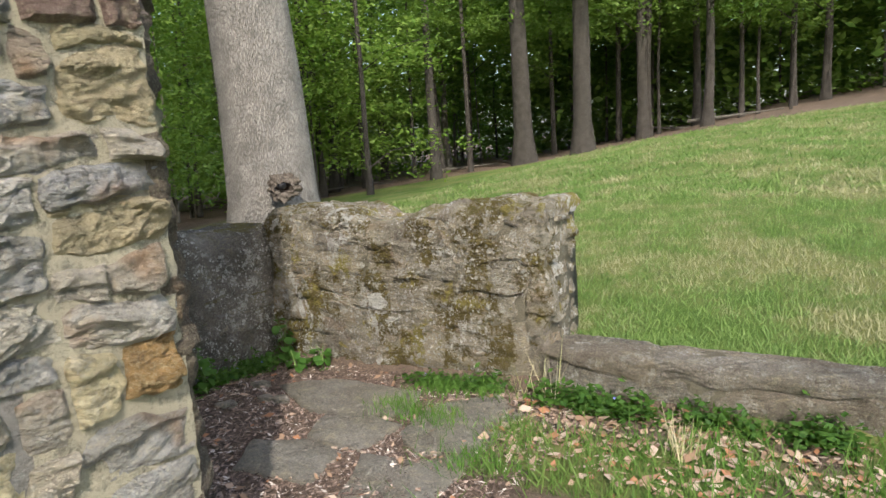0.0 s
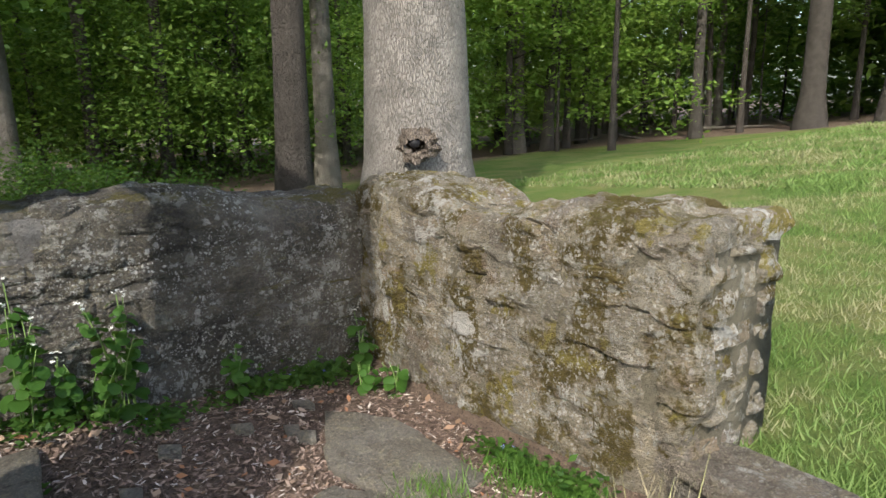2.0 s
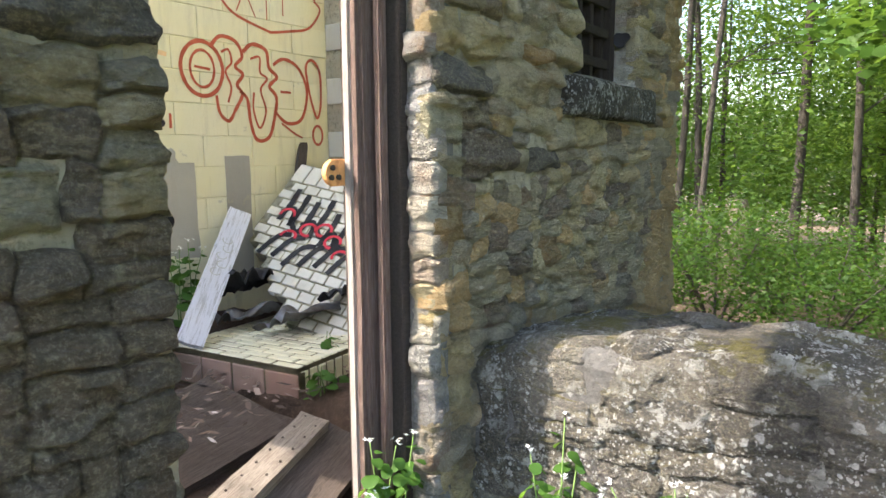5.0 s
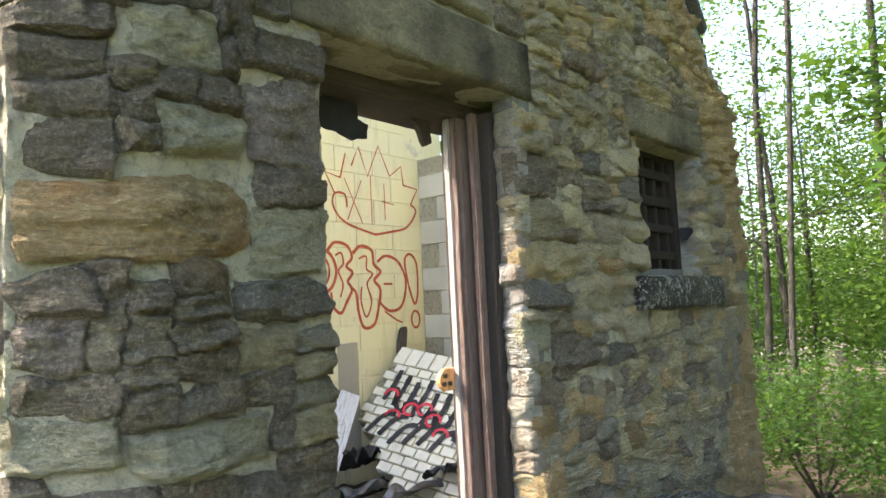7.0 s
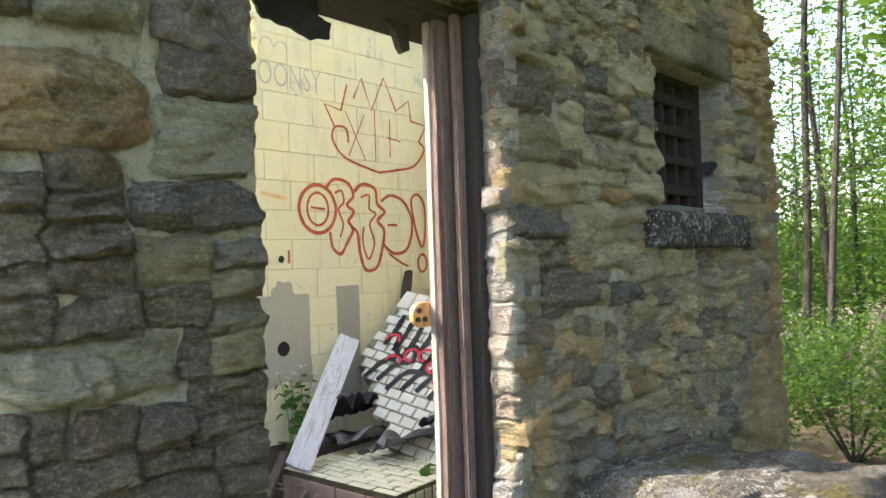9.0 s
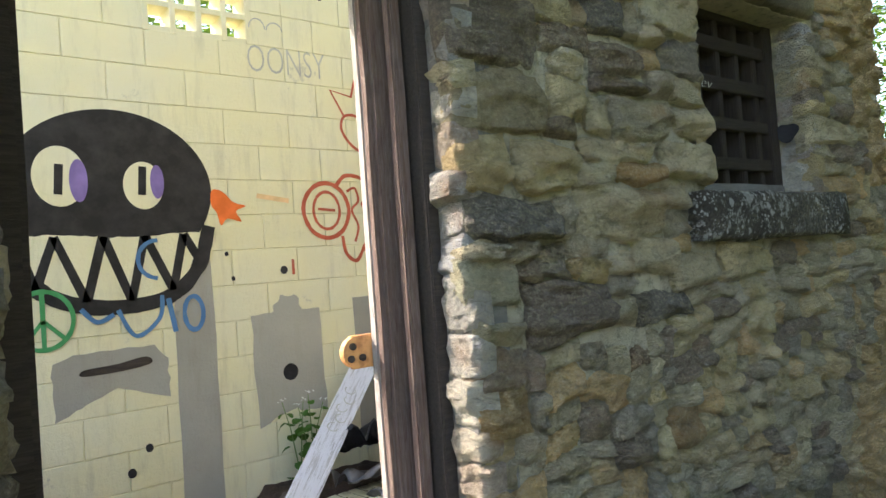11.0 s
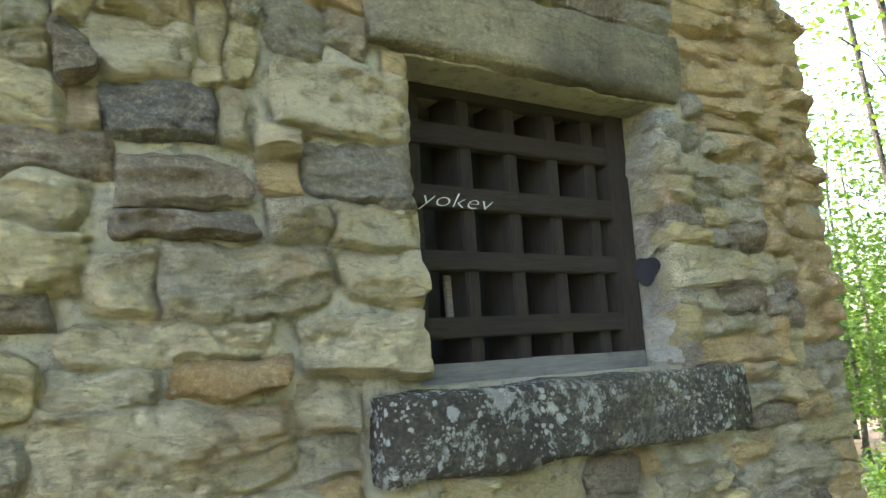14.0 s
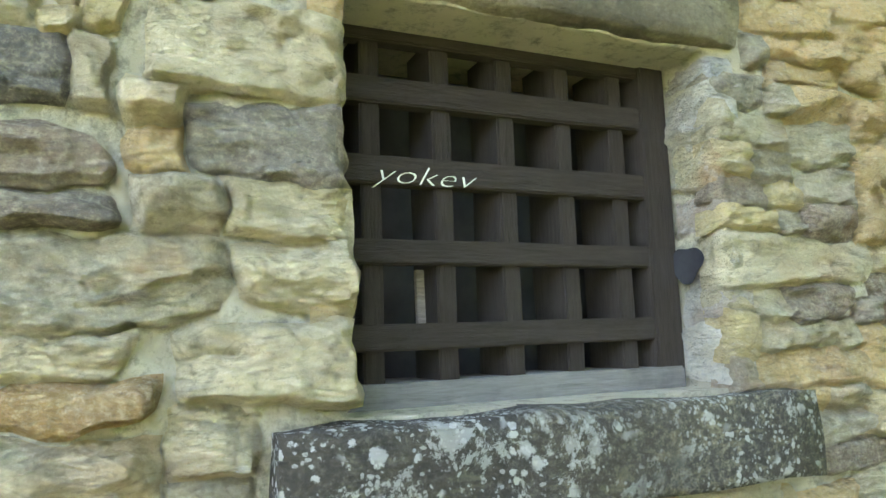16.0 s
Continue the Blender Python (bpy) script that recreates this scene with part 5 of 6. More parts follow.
def tree(x, y, radius, height, label, bark, lean=(0, 0), crown_from=0.35, leaves=2500, seed=1, leaf=LEAF, spread=2.2, size=0.11, sides=12, limbs=7, wobble=0.12):
    """A tree: a tapered trunk with root flare, limbs, and a crown of many leaves in uneven clumps."""
    r = random.Random(seed)
    rs = np.random.RandomState(seed)
    z = ground_height(x, y) - 0.15
    ob = thing("tree", label, "tree", "trees of the wood", at=(x, y, z))
    pts, rad = [], []
    steps = 14
    for i in range(steps + 1):
        t = i / steps
        pts.append((lean[0] * t * height + 0.12 * noise.noise(Vector((t * 4, seed, 0))) * t * 3, lean[1] * t * height + 0.12 * noise.noise(Vector((t * 4, seed, 9))) * t * 3, t * height))
        rad.append(radius * ((1 - 0.8 * t) + 0.45 * math.exp(-t * height / 0.35)))
    v, f = tube(pts, rad, sides, wobble, seed)
    tv, tf = list(v), list(f)
    mesh_object("trunk", tv, tf, bark, ob, smooth=True)
    clumps = []
    for k in range(limbs):
        t = crown_from + (1 - crown_from) * (k + r.random()) / limbs
        base = Vector(pts[min(steps, int(t * steps))])
        an = r.uniform(0, 6.28)
        ln = r.uniform(0.5, 1.0) * spread * (1.3 - t * 0.6)
        tip = base + Vector((math.cos(an) * ln, math.sin(an) * ln, r.uniform(0.1, 0.6) * ln))
        mid = base.lerp(tip, 0.5) + Vector((0, 0, 0.1 * ln))
        lv, lf = tube([base, mid, tip], [radius * 0.3 * (1.1 - t), radius * 0.16 * (1.1 - t), 0.012], 6)
        mesh_object("limb", lv, lf, bark, ob, smooth=True)
        clumps += [mid, tip, base.lerp(tip, 0.75), tip + Vector((r.uniform(-1, 1), r.uniform(-1, 1), r.uniform(-0.6, 0.8))) * 0.7]
    cs = []
    for c in clumps:
        for _ in range(4):
            cs.append((c.x + r.gauss(0, 0.45) * spread / 2, c.y + r.gauss(0, 0.45) * spread / 2, c.z + r.gauss(0, 0.3) * spread / 2))
    if leaves:
        lv, lf = leaf_cloud(cs, max(1, leaves // len(cs)), (0.3 * spread / 2, 0.3 * spread / 2, 0.12), size, rs)
        cloud_object("crown", lv, lf, leaf, ob)
    return ob


tree(-4.68, 4.62, 0.42, 14, "large old tree with grey plated bark and a knot hole", BARK_GREY, (-0.055, 0.0), 0.55, 9000, 3, LEAF, 4.0, 0.1, 40, 9, 0.06)
tree(-7.19, 4.71, 0.19, 15, "tall brown tree at the wood's edge", BARK, (0.01, 0.01), 0.3, 5000, 5)
tree(-13.4, 2.62, 0.22, 15, "straight pale tree trunk in the wood", BARK_PALE, (0.004, 0.0), 0.25, 5000, 8)

# the wood
wood_rnd = random.Random(5)


def at_bearing(az, dist, x0=-0.5, y0=1.5):
    return x0 + dist * math.cos(radians(az)), y0 + dist * math.sin(radians(az))


for az, dist, rad, bark, lean in ((115.6, 23, 0.36, BARK, (-0.01, 0)), (110.6, 23, 0.34, BARK, (0.01, 0)), (123.4, 23, 0.17, BARK, (-0.02, 0.02)), (133.2, 24, 0.12, BARK, (0, 0)), (129.5, 26, 0.1, BARK, (0, 0)), (120.3, 25, 0.09, BARK, (0, 0)), (137.8, 22, 0.12, BARK, (0, 0)), (152.3, 12.5, 0.2, BARK_PALE, (0, 0)),
                                  (105.7, 26, 0.2, BARK, (0, 0)), (101.5, 30, 0.17, BARK, (0, 0)), (107.6, 29, 0.12, BARK, (0.01, 0)), (98.2, 28, 0.1, BARK, (0, 0)), (94.6, 30, 0.13, BARK, (0, 0)), (113.0, 28, 0.1, BARK, (0, 0)), (172.0, 22, 0.2, BARK, (0.02, 0)), (174.0, 17, 0.17, BARK, (-0.01, 0)), (168.5, 18, 0.18, BARK, (0, 0)),
                                  (-161.4, 13, 0.05, BARK, (0.06, -0.04)), (-162.7, 12, 0.065, BARK, (0.05, -0.03)), (-163.9, 15, 0.08, BARK, (0, 0.05)), (-165.5, 12, 0.055, BARK, (-0.03, 0.06)), (-166.2, 17, 0.09, BARK, (0.02, -0.05)), (-172.2, 15, 0.1, BARK, (0.0, 0.02)), (-176.1, 14, 0.08, BARK, (0.02, -0.02))):
    px, py = at_bearing(az, dist, -1.15, 2.9) if az < 0 or az > 165 else at_bearing(az, dist)
    tree(px, py, rad, wood_rnd.uniform(14, 18), "tall brown trunk at the edge of the wood", bark, lean, 0.22, 2600 if az < 0 else 6000, int(abs(az) * 10), LEAF_YOUNG if az < 0 or az > 140 else LEAF_MID, 2.4, 0.05 if az < 0 else 0.085)
for i in range(150):
    az, dist = wood_rnd.uniform(84, 210), wood_rnd.uniform(19, 44)
    if az < 128:
        dist += 7
    px, py = at_bearing(az, dist)
    tree(px, py, wood_rnd.choice((0.05, 0.07, 0.09, 0.13, 0.2)), wood_rnd.uniform(9, 16), "slender tree in the wood with fresh spring leaves", wood_rnd.choice((BARK, BARK, BARK_PALE)), (wood_rnd.uniform(-0.05, 0.05), wood_rnd.uniform(-0.05, 0.05)),
         0.12 if az > 125 else 0.28, 3600 if az < 180 else 1300, 100 + i, LEAF_YOUNG if az > 178 else LEAF_SUNLIT if az > 128 else wood_rnd.choice((LEAF, LEAF_MID, LEAF_MID)), 2.6, 0.085, 8, 7)


def foliage_bank(name, label, count, az0, az1, d0, d1, z_of, per, spread, size, material, seed):
    """An uncounted mass of leaves between two bearings and distances."""
    r = random.Random(seed)
    cs = []
    for i in range(count):
        az, dist = r.uniform(az0, az1), r.uniform(d0, d1)
        px, py = at_bearing(az, dist)
        cs.append((px, py, ground_height(px, py) + z_of(r, az)))
    lv, lf = leaf_cloud(cs, per, spread, size, np.random.RandomState(seed))
    return tagged(cloud_object(name, lv, lf, material), label, "foliage", kind="stuff")


foliage_bank("woodland_canopy", "dense shaded canopy of the far wood", 900, 80, 172, 34, 58, lambda r, az: r.uniform(3.0 if az < 128 else 0.5, 17), 70, (1.4, 1.4, 0.5), 0.26, LEAF_SUNLIT, 4)
foliage_bank("woodland_leaves", "layered spring leaves of young trees in the wood", 700, 126, 176, 20, 38, lambda r, az: r.uniform(1.0, 9), 130, (0.8, 0.8, 0.2), 0.075, LEAF_SUNLIT, 5)
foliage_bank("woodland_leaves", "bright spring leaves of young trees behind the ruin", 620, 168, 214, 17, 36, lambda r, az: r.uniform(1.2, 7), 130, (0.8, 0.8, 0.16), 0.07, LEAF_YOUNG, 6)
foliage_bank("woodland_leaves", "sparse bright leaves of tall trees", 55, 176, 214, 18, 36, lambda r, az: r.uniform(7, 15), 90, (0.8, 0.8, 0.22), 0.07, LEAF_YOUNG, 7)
foliage_bank("undergrowth", "low green undergrowth of the wood", 160, 150, 200, 14, 30, lambda r, az: r.uniform(0.05, 0.8), 80, (0.4, 0.4, 0.18), 0.05, LEAF_SHADED, 8)
foliage_bank("far_woods", "distant wood closing the view", 700, 78, 216, 60, 85, lambda r, az: r.uniform(0.5, 16 if az < 178 else 10), 60, (2.4, 2.4, 0.9), 0.5, LEAF, 9)
foliage_bank("woodland_canopy", "dark shaded trees along the top of the meadow", 420, 76, 116, 34, 46, lambda r, az: r.uniform(0.2, 9), 90, (1.3, 1.3, 0.5), 0.22, LEAF_MID, 10)
foliage_bank("woodland_canopy", "dark shaded canopy over the meadow's edge", 260, 78, 128, 26, 38, lambda r, az: r.uniform(4.2, 10), 80, (1.0, 1.0, 0.35), 0.14, LEAF_MID, 11)
foliage_bank("woodland_leaves", "bright green leaves of the lower wood", 420, 160, 214, 22, 44, lambda r, az: r.uniform(1.5, 9), 130, (1.0, 1.0, 0.24), 0.085, LEAF_YOUNG, 12)
foliage_bank("woodland_leaves", "sunlit young leaves at the edge of the lower wood", 380, 152, 186, 15, 24, lambda r, az: r.uniform(1.2, 8), 80, (0.7, 0.7, 0.17), 0.062, LEAF_YOUNG, 13)
foliage_bank("woodland_leaves", "green trees standing behind the ruin", 620, 214, 275, 14, 28, lambda r, az: r.uniform(0.3, 15), 80, (1.0, 1.0, 0.35), 0.15, LEAF_MID, 14)
foliage_bank("woodland_leaves", "green undergrowth beyond the meadow", 330, 86, 132, 46, 60, lambda r, az: r.uniform(0.0, 6), 90, (1.6, 1.6, 0.5), 0.2, LEAF_MID, 15)
foliage_bank("woodland_leaves", "sunlit leaves of saplings at the edge of the wood", 230, 142, 172, 12, 20, lambda r, az: r.uniform(1.0, 5.5), 70, (0.6, 0.6, 0.14), 0.052, LEAF_MID, 16)

# ---- the old tree's knot hole ----
knot = bmesh.new()
bmesh.ops.create_uvsphere(knot, u_segments=28, v_segments=18, radius=1)
for v in knot.verts:
    c = v.co.copy()
    n = noise.noise(c * 3.1 + Vector((4, 0, 0))) + 0.5 * noise.noise(c * 8)
    k = 1 + 0.45 * n
    v.co = Vector((c.x * 0.13 * k, c.y * 0.065 * k, c.z * 0.11 * k))
    hole = math.hypot(c.x + 0.1, c.z - 0.05)
    if c.y < 0 and hole < 0.42:
        v.co.y = 0.06
old_tree = [o for o in bpy.data.objects if o.name == "tree"][0]
BURL = bark_material("torn brown bark", (0.22, 0.185, 0.15), (0.13, 0.105, 0.08), 0.012)
kb = part("knot_hole", knot, BURL, old_tree, "gnarled torn bark round a dark hole")
kb.matrix_local = Matrix.Translation(Vector((-4.29, 4.33, 1.17)) - Vector(old_tree.location)) @ pose(0, 0, 0, 0, 0, 57)
# black ball stands in for the shade inside the hole
bm = bmesh.new()
bmesh.ops.create_icosphere(bm, subdivisions=2, radius=0.045)
dk = part("hollow", bm, BLACK_FILL, old_tree, "dark hollow")
dk.matrix_local = Matrix.Translation(Vector((-4.285, 4.30, 1.19)) - Vector(old_tree.location)) @ pose(0, 0, 0, 0, 0, 57) @ Matrix.Diagonal((0.9, 0.55, 0.75, 1))

# ---- ground things ----


def flagstone(pts, z, seed, label="flat grey flagstone sunk in the soil"):
    """A worn paving slab with an uneven outline and a rounded edge."""
    line = []
    for i, p in enumerate(pts):
        q = pts[(i + 1) % len(pts)]
        for k in range(7):
            w = Vector(p).lerp(Vector(q), k / 7)
            line.append(w + 0.03 * Vector((noise.noise(Vector((w.x * 7, w.y * 7, seed))), noise.noise(Vector((w.x * 7, w.y * 7, seed + 5))))))
    c = sum(line, Vector((0, 0))) / len(line)
    verts, faces = [], []
    n = len(line)
    for s, dz in ((1.0, -0.06), (1.0, -0.006), (0.97, 0.0), (0.7, 0.004), (0.35, 0.003)):
        for p in line:
            q = c + (p - c) * s
            verts.append((q.x, q.y, z + dz + 0.008 * noise.noise(Vector((q.x * 4, q.y * 4, seed)))))
    for r in range(4):
        for i in range(n):
            j = (i + 1) % n
            faces.append((r * n + i, r * n + j, (r + 1) * n + j, (r + 1) * n + i))
    faces.append(tuple(range(4 * n, 5 * n)))
    return tagged(mesh_object("flagstone", verts, faces, FLAG, smooth=True), label, "paving stone", "flagstones of the path")


FLAG = stone_material("flagstone", [(0.34, 0.32, 0.285), (0.38, 0.36, 0.32), (0.31, 0.295, 0.27)])
flagstone([(-3.2, 3.02), (-2.95, 3.25), (-2.3, 3.27), (-2.17, 2.96), (-2.4, 2.88), (-2.75, 2.78)], 0.038, 1)
flagstone([(-2.5, 2.52), (-2.6, 2.74), (-2.4, 2.88), (-2.12, 2.82), (-2.15, 2.5)], 0.042, 2)
flagstone([(-2.08, 2.75), (-2.12, 3.1), (-1.85, 3.42), (-1.6, 3.2), (-1.58, 2.75), (-1.85, 2.55)], 0.038, 3)
flagstone([(-2.12, 2.48), (-1.85, 2.52), (-1.6, 2.7), (-1.55, 2.2), (-1.9, 2.0)], 0.035, 4)
flagstone([(-2.75, 2.36), (-2.5, 2.48), (-2.2, 2.45), (-2.15, 2.15), (-2.6, 2.1)], 0.035, 5)
flagstone([(-3.42, 1.5), (-3.35, 1.85), (-2.75, 1.8), (-2.5, 1.55), (-2.8, 1.4)], 0.17, 6, "dark worn doorstep slab half sunk in soil")
for i, (x, y) in enumerate(((-3.1, 2.8), (-3.02, 2.84), (-3.25, 2.62), (-3.3, 2.95), (-3.0, 2.1), (-2.75, 3.05), (-3.2, 2.3))):
    flagstone([(x - 0.05, y - 0.03), (x, y + 0.04), (x + 0.06, y + 0.02), (x + 0.03, y - 0.045)], ground_height(x, y) + 0.03, 20 + i, "small chip of pale stone on the mulch")


def blades(n, sampler, h0, h1, width, lean, rs):
    """Upright tapering grass blades at sampled places."""
    pts = sampler(n, rs)
    k = len(pts)
    an = rs.uniform(0, 2 * np.pi, k)
    side = np.stack([np.cos(an), np.sin(an), np.zeros(k)], 1)
    h = rs.uniform(h0, h1, (k, 1))
    tip = np.concatenate([rs.normal(0, lean, (k, 2)) * h, h], 1)
    w = width * rs.uniform(0.6, 1.4, (k, 1))
    v = np.stack([pts - side * w, pts + side * w, pts + side * w * 0.15 + tip, pts - side * w * 0.15 + tip], 1).reshape(-1, 3)
    return v, np.arange(4 * k).reshape(-1, 4)


def scatter(x0, x1, y0, y1, keep, pull=0.0):
    def f(n, rs):
        out = []
        while len(out) < n:
            t = rs.uniform(0, 1)
            y = y0 + (y1 - y0) * t ** (1 + pull)
            x = rs.uniform(x0, x1)
            if rs.uniform() < keep(x, y):
                out.append((x, y, ground_height(x, y) - 0.005))
        return np.array(out)
    return f


def grass_material(name, a, b, dry):
    m = Mat(name, 0.6)
    c = m.mix(m.island(), a, b)
    v = m.coord()
    c = m.mix(m.band(m.noise(v, 0.5, 4, 0.7), 0.45, 0.65), c, m.mix(0.4, c, (0.07, 0.15, 0.02)))
    c = m.mix(m.mul(m.band(m.noise(v, 1.1, 6, 0.75), 0.49, 0.58), 0.8), c, dry)
    m.colour(c)
    tr = m.node("ShaderNodeBsdfTranslucent")
    m.link(c, tr.inputs[0])
    mx = m.node("ShaderNodeMixShader")
    mx.inputs[0].default_value = 0.35
    m.link(m.b.outputs[0], mx.inputs[1])
    m.link(tr.outputs[0], mx.inputs[2])
    m.link(mx.outputs[0], m.t.nodes["Material Output"].inputs[0])
    return m.m


GRASS = grass_material("meadow grass", (0.14, 0.24, 0.06), (0.23, 0.33, 0.1), (0.4, 0.37, 0.22))
TUFT = grass_material("lush grass", (0.08, 0.18, 0.03), (0.14, 0.27, 0.05), (0.16, 0.24, 0.06))
rs = np.random.RandomState(12)
v, f = blades(80000, scatter(-4.2, 5.5, 3.82, 11, lambda x, y: grass_cover(x, y), 0.7), 0.02, 0.065, 0.004, 0.6, rs)
tagged(cloud_object("meadow_grass", v, f, GRASS), "short spring meadow grass with straw patches", "grass", kind="stuff")
v, f = blades(42000, scatter(-9, 14, 9, 26, lambda x, y: grass_cover(x, y), 0.3), 0.03, 0.09, 0.012, 0.7, rs)
tagged(cloud_object("meadow_grass", v, f, GRASS), "sunny meadow grass climbing to the wood", "grass", kind="stuff")
v, f = blades(7000, scatter(-1.9, 1.0, 1.6, 3.5, lambda x, y: 1.0 if grass_cover(x, y) > 0.35 else 0.08), 0.03, 0.12, 0.0035, 0.5, rs)
tagged(cloud_object("court_grass", v, f, TUFT), "thin tufts of grass in the court", "grass", kind="stuff")
for gx, gy in ((-2.0, 2.95), (-2.2, 3.35), (-1.95, 3.4), (-1.55, 2.6), (-1.5, 3.0), (-2.25, 3.0)):
    v, f = blades(260, lambda n, r_: np.stack([r_.normal(gx, 0.09, n), r_.normal(gy, 0.07, n), np.full(n, 0.03)], 1), 0.03, 0.09, 0.003, 0.5, rs)
    tagged(cloud_object("grass_tuft", v, f, TUFT), "small bright green grass tuft between flagstones", "grass", kind="stuff")


def litter(n, sampler, size, slim, rs, lift=0.012):
    """Flat chips and dry leaves, tipped a little, lying on the ground."""
    p = sampler(n, rs)
    k = len(p)
    p[:, 2] += rs.uniform(0.006, lift + 0.006, k)
    an = rs.uniform(0, 2 * np.pi, k)
    d = np.stack([np.cos(an), np.sin(an), rs.normal(0, 0.22, k)], 1)
    e = np.stack([-np.sin(an), np.cos(an), rs.normal(0, 0.25, k)], 1)
    s = size * rs.uniform(0.4, 1.5, (k, 1))
    w = s * slim * rs.uniform(0.6, 1.4, (k, 1))
    v = np.stack([p - d * s, p + e * w - d * s * 0.2, p + d * s, p - e * w + d * s * 0.15], 1).reshape(-1, 3)
    return v, np.arange(4 * k).reshape(-1, 4)


def chip_material(name, stops):
    m = Mat(name, 0.85)
    m.colour(m.ramp(m.island(), stops, "CONSTANT"))
    return m.m


MULCH = chip_material("mulch", [(0.0, (0.08, 0.058, 0.046)), (0.3, (0.15, 0.108, 0.084)), (0.55, (0.23, 0.165, 0.13)), (0.75, (0.33, 0.25, 0.2)), (0.92, (0.55, 0.49, 0.43))])
DRY = chip_material("dry leaves", [(0.0, (0.26, 0.17, 0.11)), (0.3, (0.38, 0.27, 0.19)), (0.6, (0.45, 0.35, 0.27)), (0.85, (0.34, 0.17, 0.09))])


def bare(x, y):
    return 1.0 - 0.8 * min(1.0, grass_cover(x, y))


v, f = litter(30000, scatter(-3.7, -1.3, 1.5, 3.5, bare), 0.017, 0.25, rs)
tagged(cloud_object("mulch", v, f, MULCH), "dark shredded bark mulch and twigs on the soil", "mulch", kind="stuff")
v, f = litter(900, scatter(-3.7, 1.2, 1.5, 3.5, bare), 0.022, 0.55, rs, 0.02)
tagged(cloud_object("leaf_litter", v, f, DRY), "dry brown leaves scattered over the court", "leaves", kind="stuff")
v, f = litter(1500, scatter(-1.7, 1.2, 2.7, 3.52, lambda x, y: 0.9), 0.028, 0.55, rs, 0.02)
tagged(cloud_object("leaf_litter", v, f, DRY), "pale dry leaves drifted along the kerb", "leaves", kind="stuff")
v, f = litter(900, lambda n, r_: np.stack([r_.uniform(-5.2, -2.5, n), r_.uniform(-1.0, 0.5, n), np.full(n, 0.5)], 1), 0.03, 0.4, rs, 0.06)
tagged(cloud_object("debris", v, f, MULCH), "rotten leaves and splinters on the floor inside", "debris", kind="stuff")

# ---- plants ----


def heart_leaf(size):
    """A rounded, scalloped, slightly cupped leaf lying along x."""
    verts, faces = [(0, 0, 0), (0.5 * size, 0, 0.05 * size)], []
    n = 14
    for i in range(n):
        a = 2 * math.pi * i / n
        r = 0.5 * (1 + 0.12 * math.cos(a) + (0.05 if i % 2 else -0.03)) * size
        verts.append((0.5 * size + r * math.cos(a) * 1.05, r * math.sin(a), -0.09 * size * math.cos(2 * a) - 0.04 * size))
    faces = [(1, 2 + i, 2 + (i + 1) % n) for i in range(n)]
    me = bpy.data.meshes.new("leaf")
    me.from_pydata(verts, [], faces)
    me.polygons.foreach_set("use_smooth", [True] * len(me.polygons))
    return me


MUSTARD = leaf_material("broad fresh leaves", (0.05, 0.135, 0.025), (0.095, 0.2, 0.035))
STEM = Mat("green stem", 0.6).colour((0.16, 0.26, 0.07)).m
PETAL = Mat("white petals", 0.5).colour((0.85, 0.86, 0.8)).m
BLUE = Mat("blue petals", 0.5).colour((0.25, 0.28, 0.7)).m
LEAF_MESHES = []
for sz in (0.042, 0.06, 0.078):
    me = heart_leaf(sz)
    me.materials.append(MUSTARD)
    LEAF_MESHES.append(me)
petal_mesh = bpy.data.meshes.new("flower")
petal_mesh.from_pydata([(0, 0, 0)] + [(0.011 * (1 if i % 2 else 0.35) * math.cos(i * math.pi / 4), 0.011 * (1 if i % 2 else 0.35) * math.sin(i * math.pi / 4), 0.004) for i in range(8)], [], [(0, 1 + i, 1 + (i + 1) % 8) for i in range(8)])
petal_mesh.materials.append(PETAL)


def mustard(x, y, height, stems, seed, dens=9):
    """A leafy garlic-mustard plant: stems with rounded leaves and small white flowers."""
    r = random.Random(seed)
    z = ground_height(x, y)
    ob = thing("leafy_weed", "bright green leafy weed with rounded leaves and tiny white flowers", "plant", "weeds by the wall", at=(x, y, z - 0.01))
    for s in range(stems):
        a = r.uniform(0, 6.28)
        bx, by = 0.06 * math.cos(a) * r.random(), 0.06 * math.sin(a) * r.random()
        h = height * r.uniform(0.6, 1.0)
        lx, ly = r.uniform(-0.12, 0.16), r.uniform(-0.12, 0.12)
        pts = [(bx + lx * t * t * h * 2, by + ly * t * t * h * 2, t * h) for t in (0, 0.35, 0.7, 1)]
        v, f = tube(pts, [0.005, 0.004, 0.003, 0.002], 5)
        mesh_object("stem", v, f, STEM, ob, smooth=True)
        for k in range(dens):
            t = 0.14 + 0.84 * math.sqrt(k / dens) + r.uniform(-0.03, 0.03)
            p = Vector((bx + lx * t * t * h * 2, by + ly * t * t * h * 2, t * h))
            m = Matrix.Translation(p) @ pose(0, 0, 0, r.uniform(-20, 20), r.uniform(0, 55), r.uniform(0, 360)) @ pose(0.015 + 0.03 * (1 - t), 0, 0)
            piece("leaf", LEAF_MESHES[2 if t < 0.4 else 1 if t < 0.85 else 0], ob, m)
        if h > 0.3:
            for k in range(4):
                piece("flower", petal_mesh, ob, Matrix.Translation((pts[-1][0] + r.gauss(0, 0.012), pts[-1][1] + r.gauss(0, 0.012), h + r.uniform(0, 0.02))) @ pose(0, 0, 0, r.uniform(-40, 40), r.uniform(-40, 40), 0))
    return ob


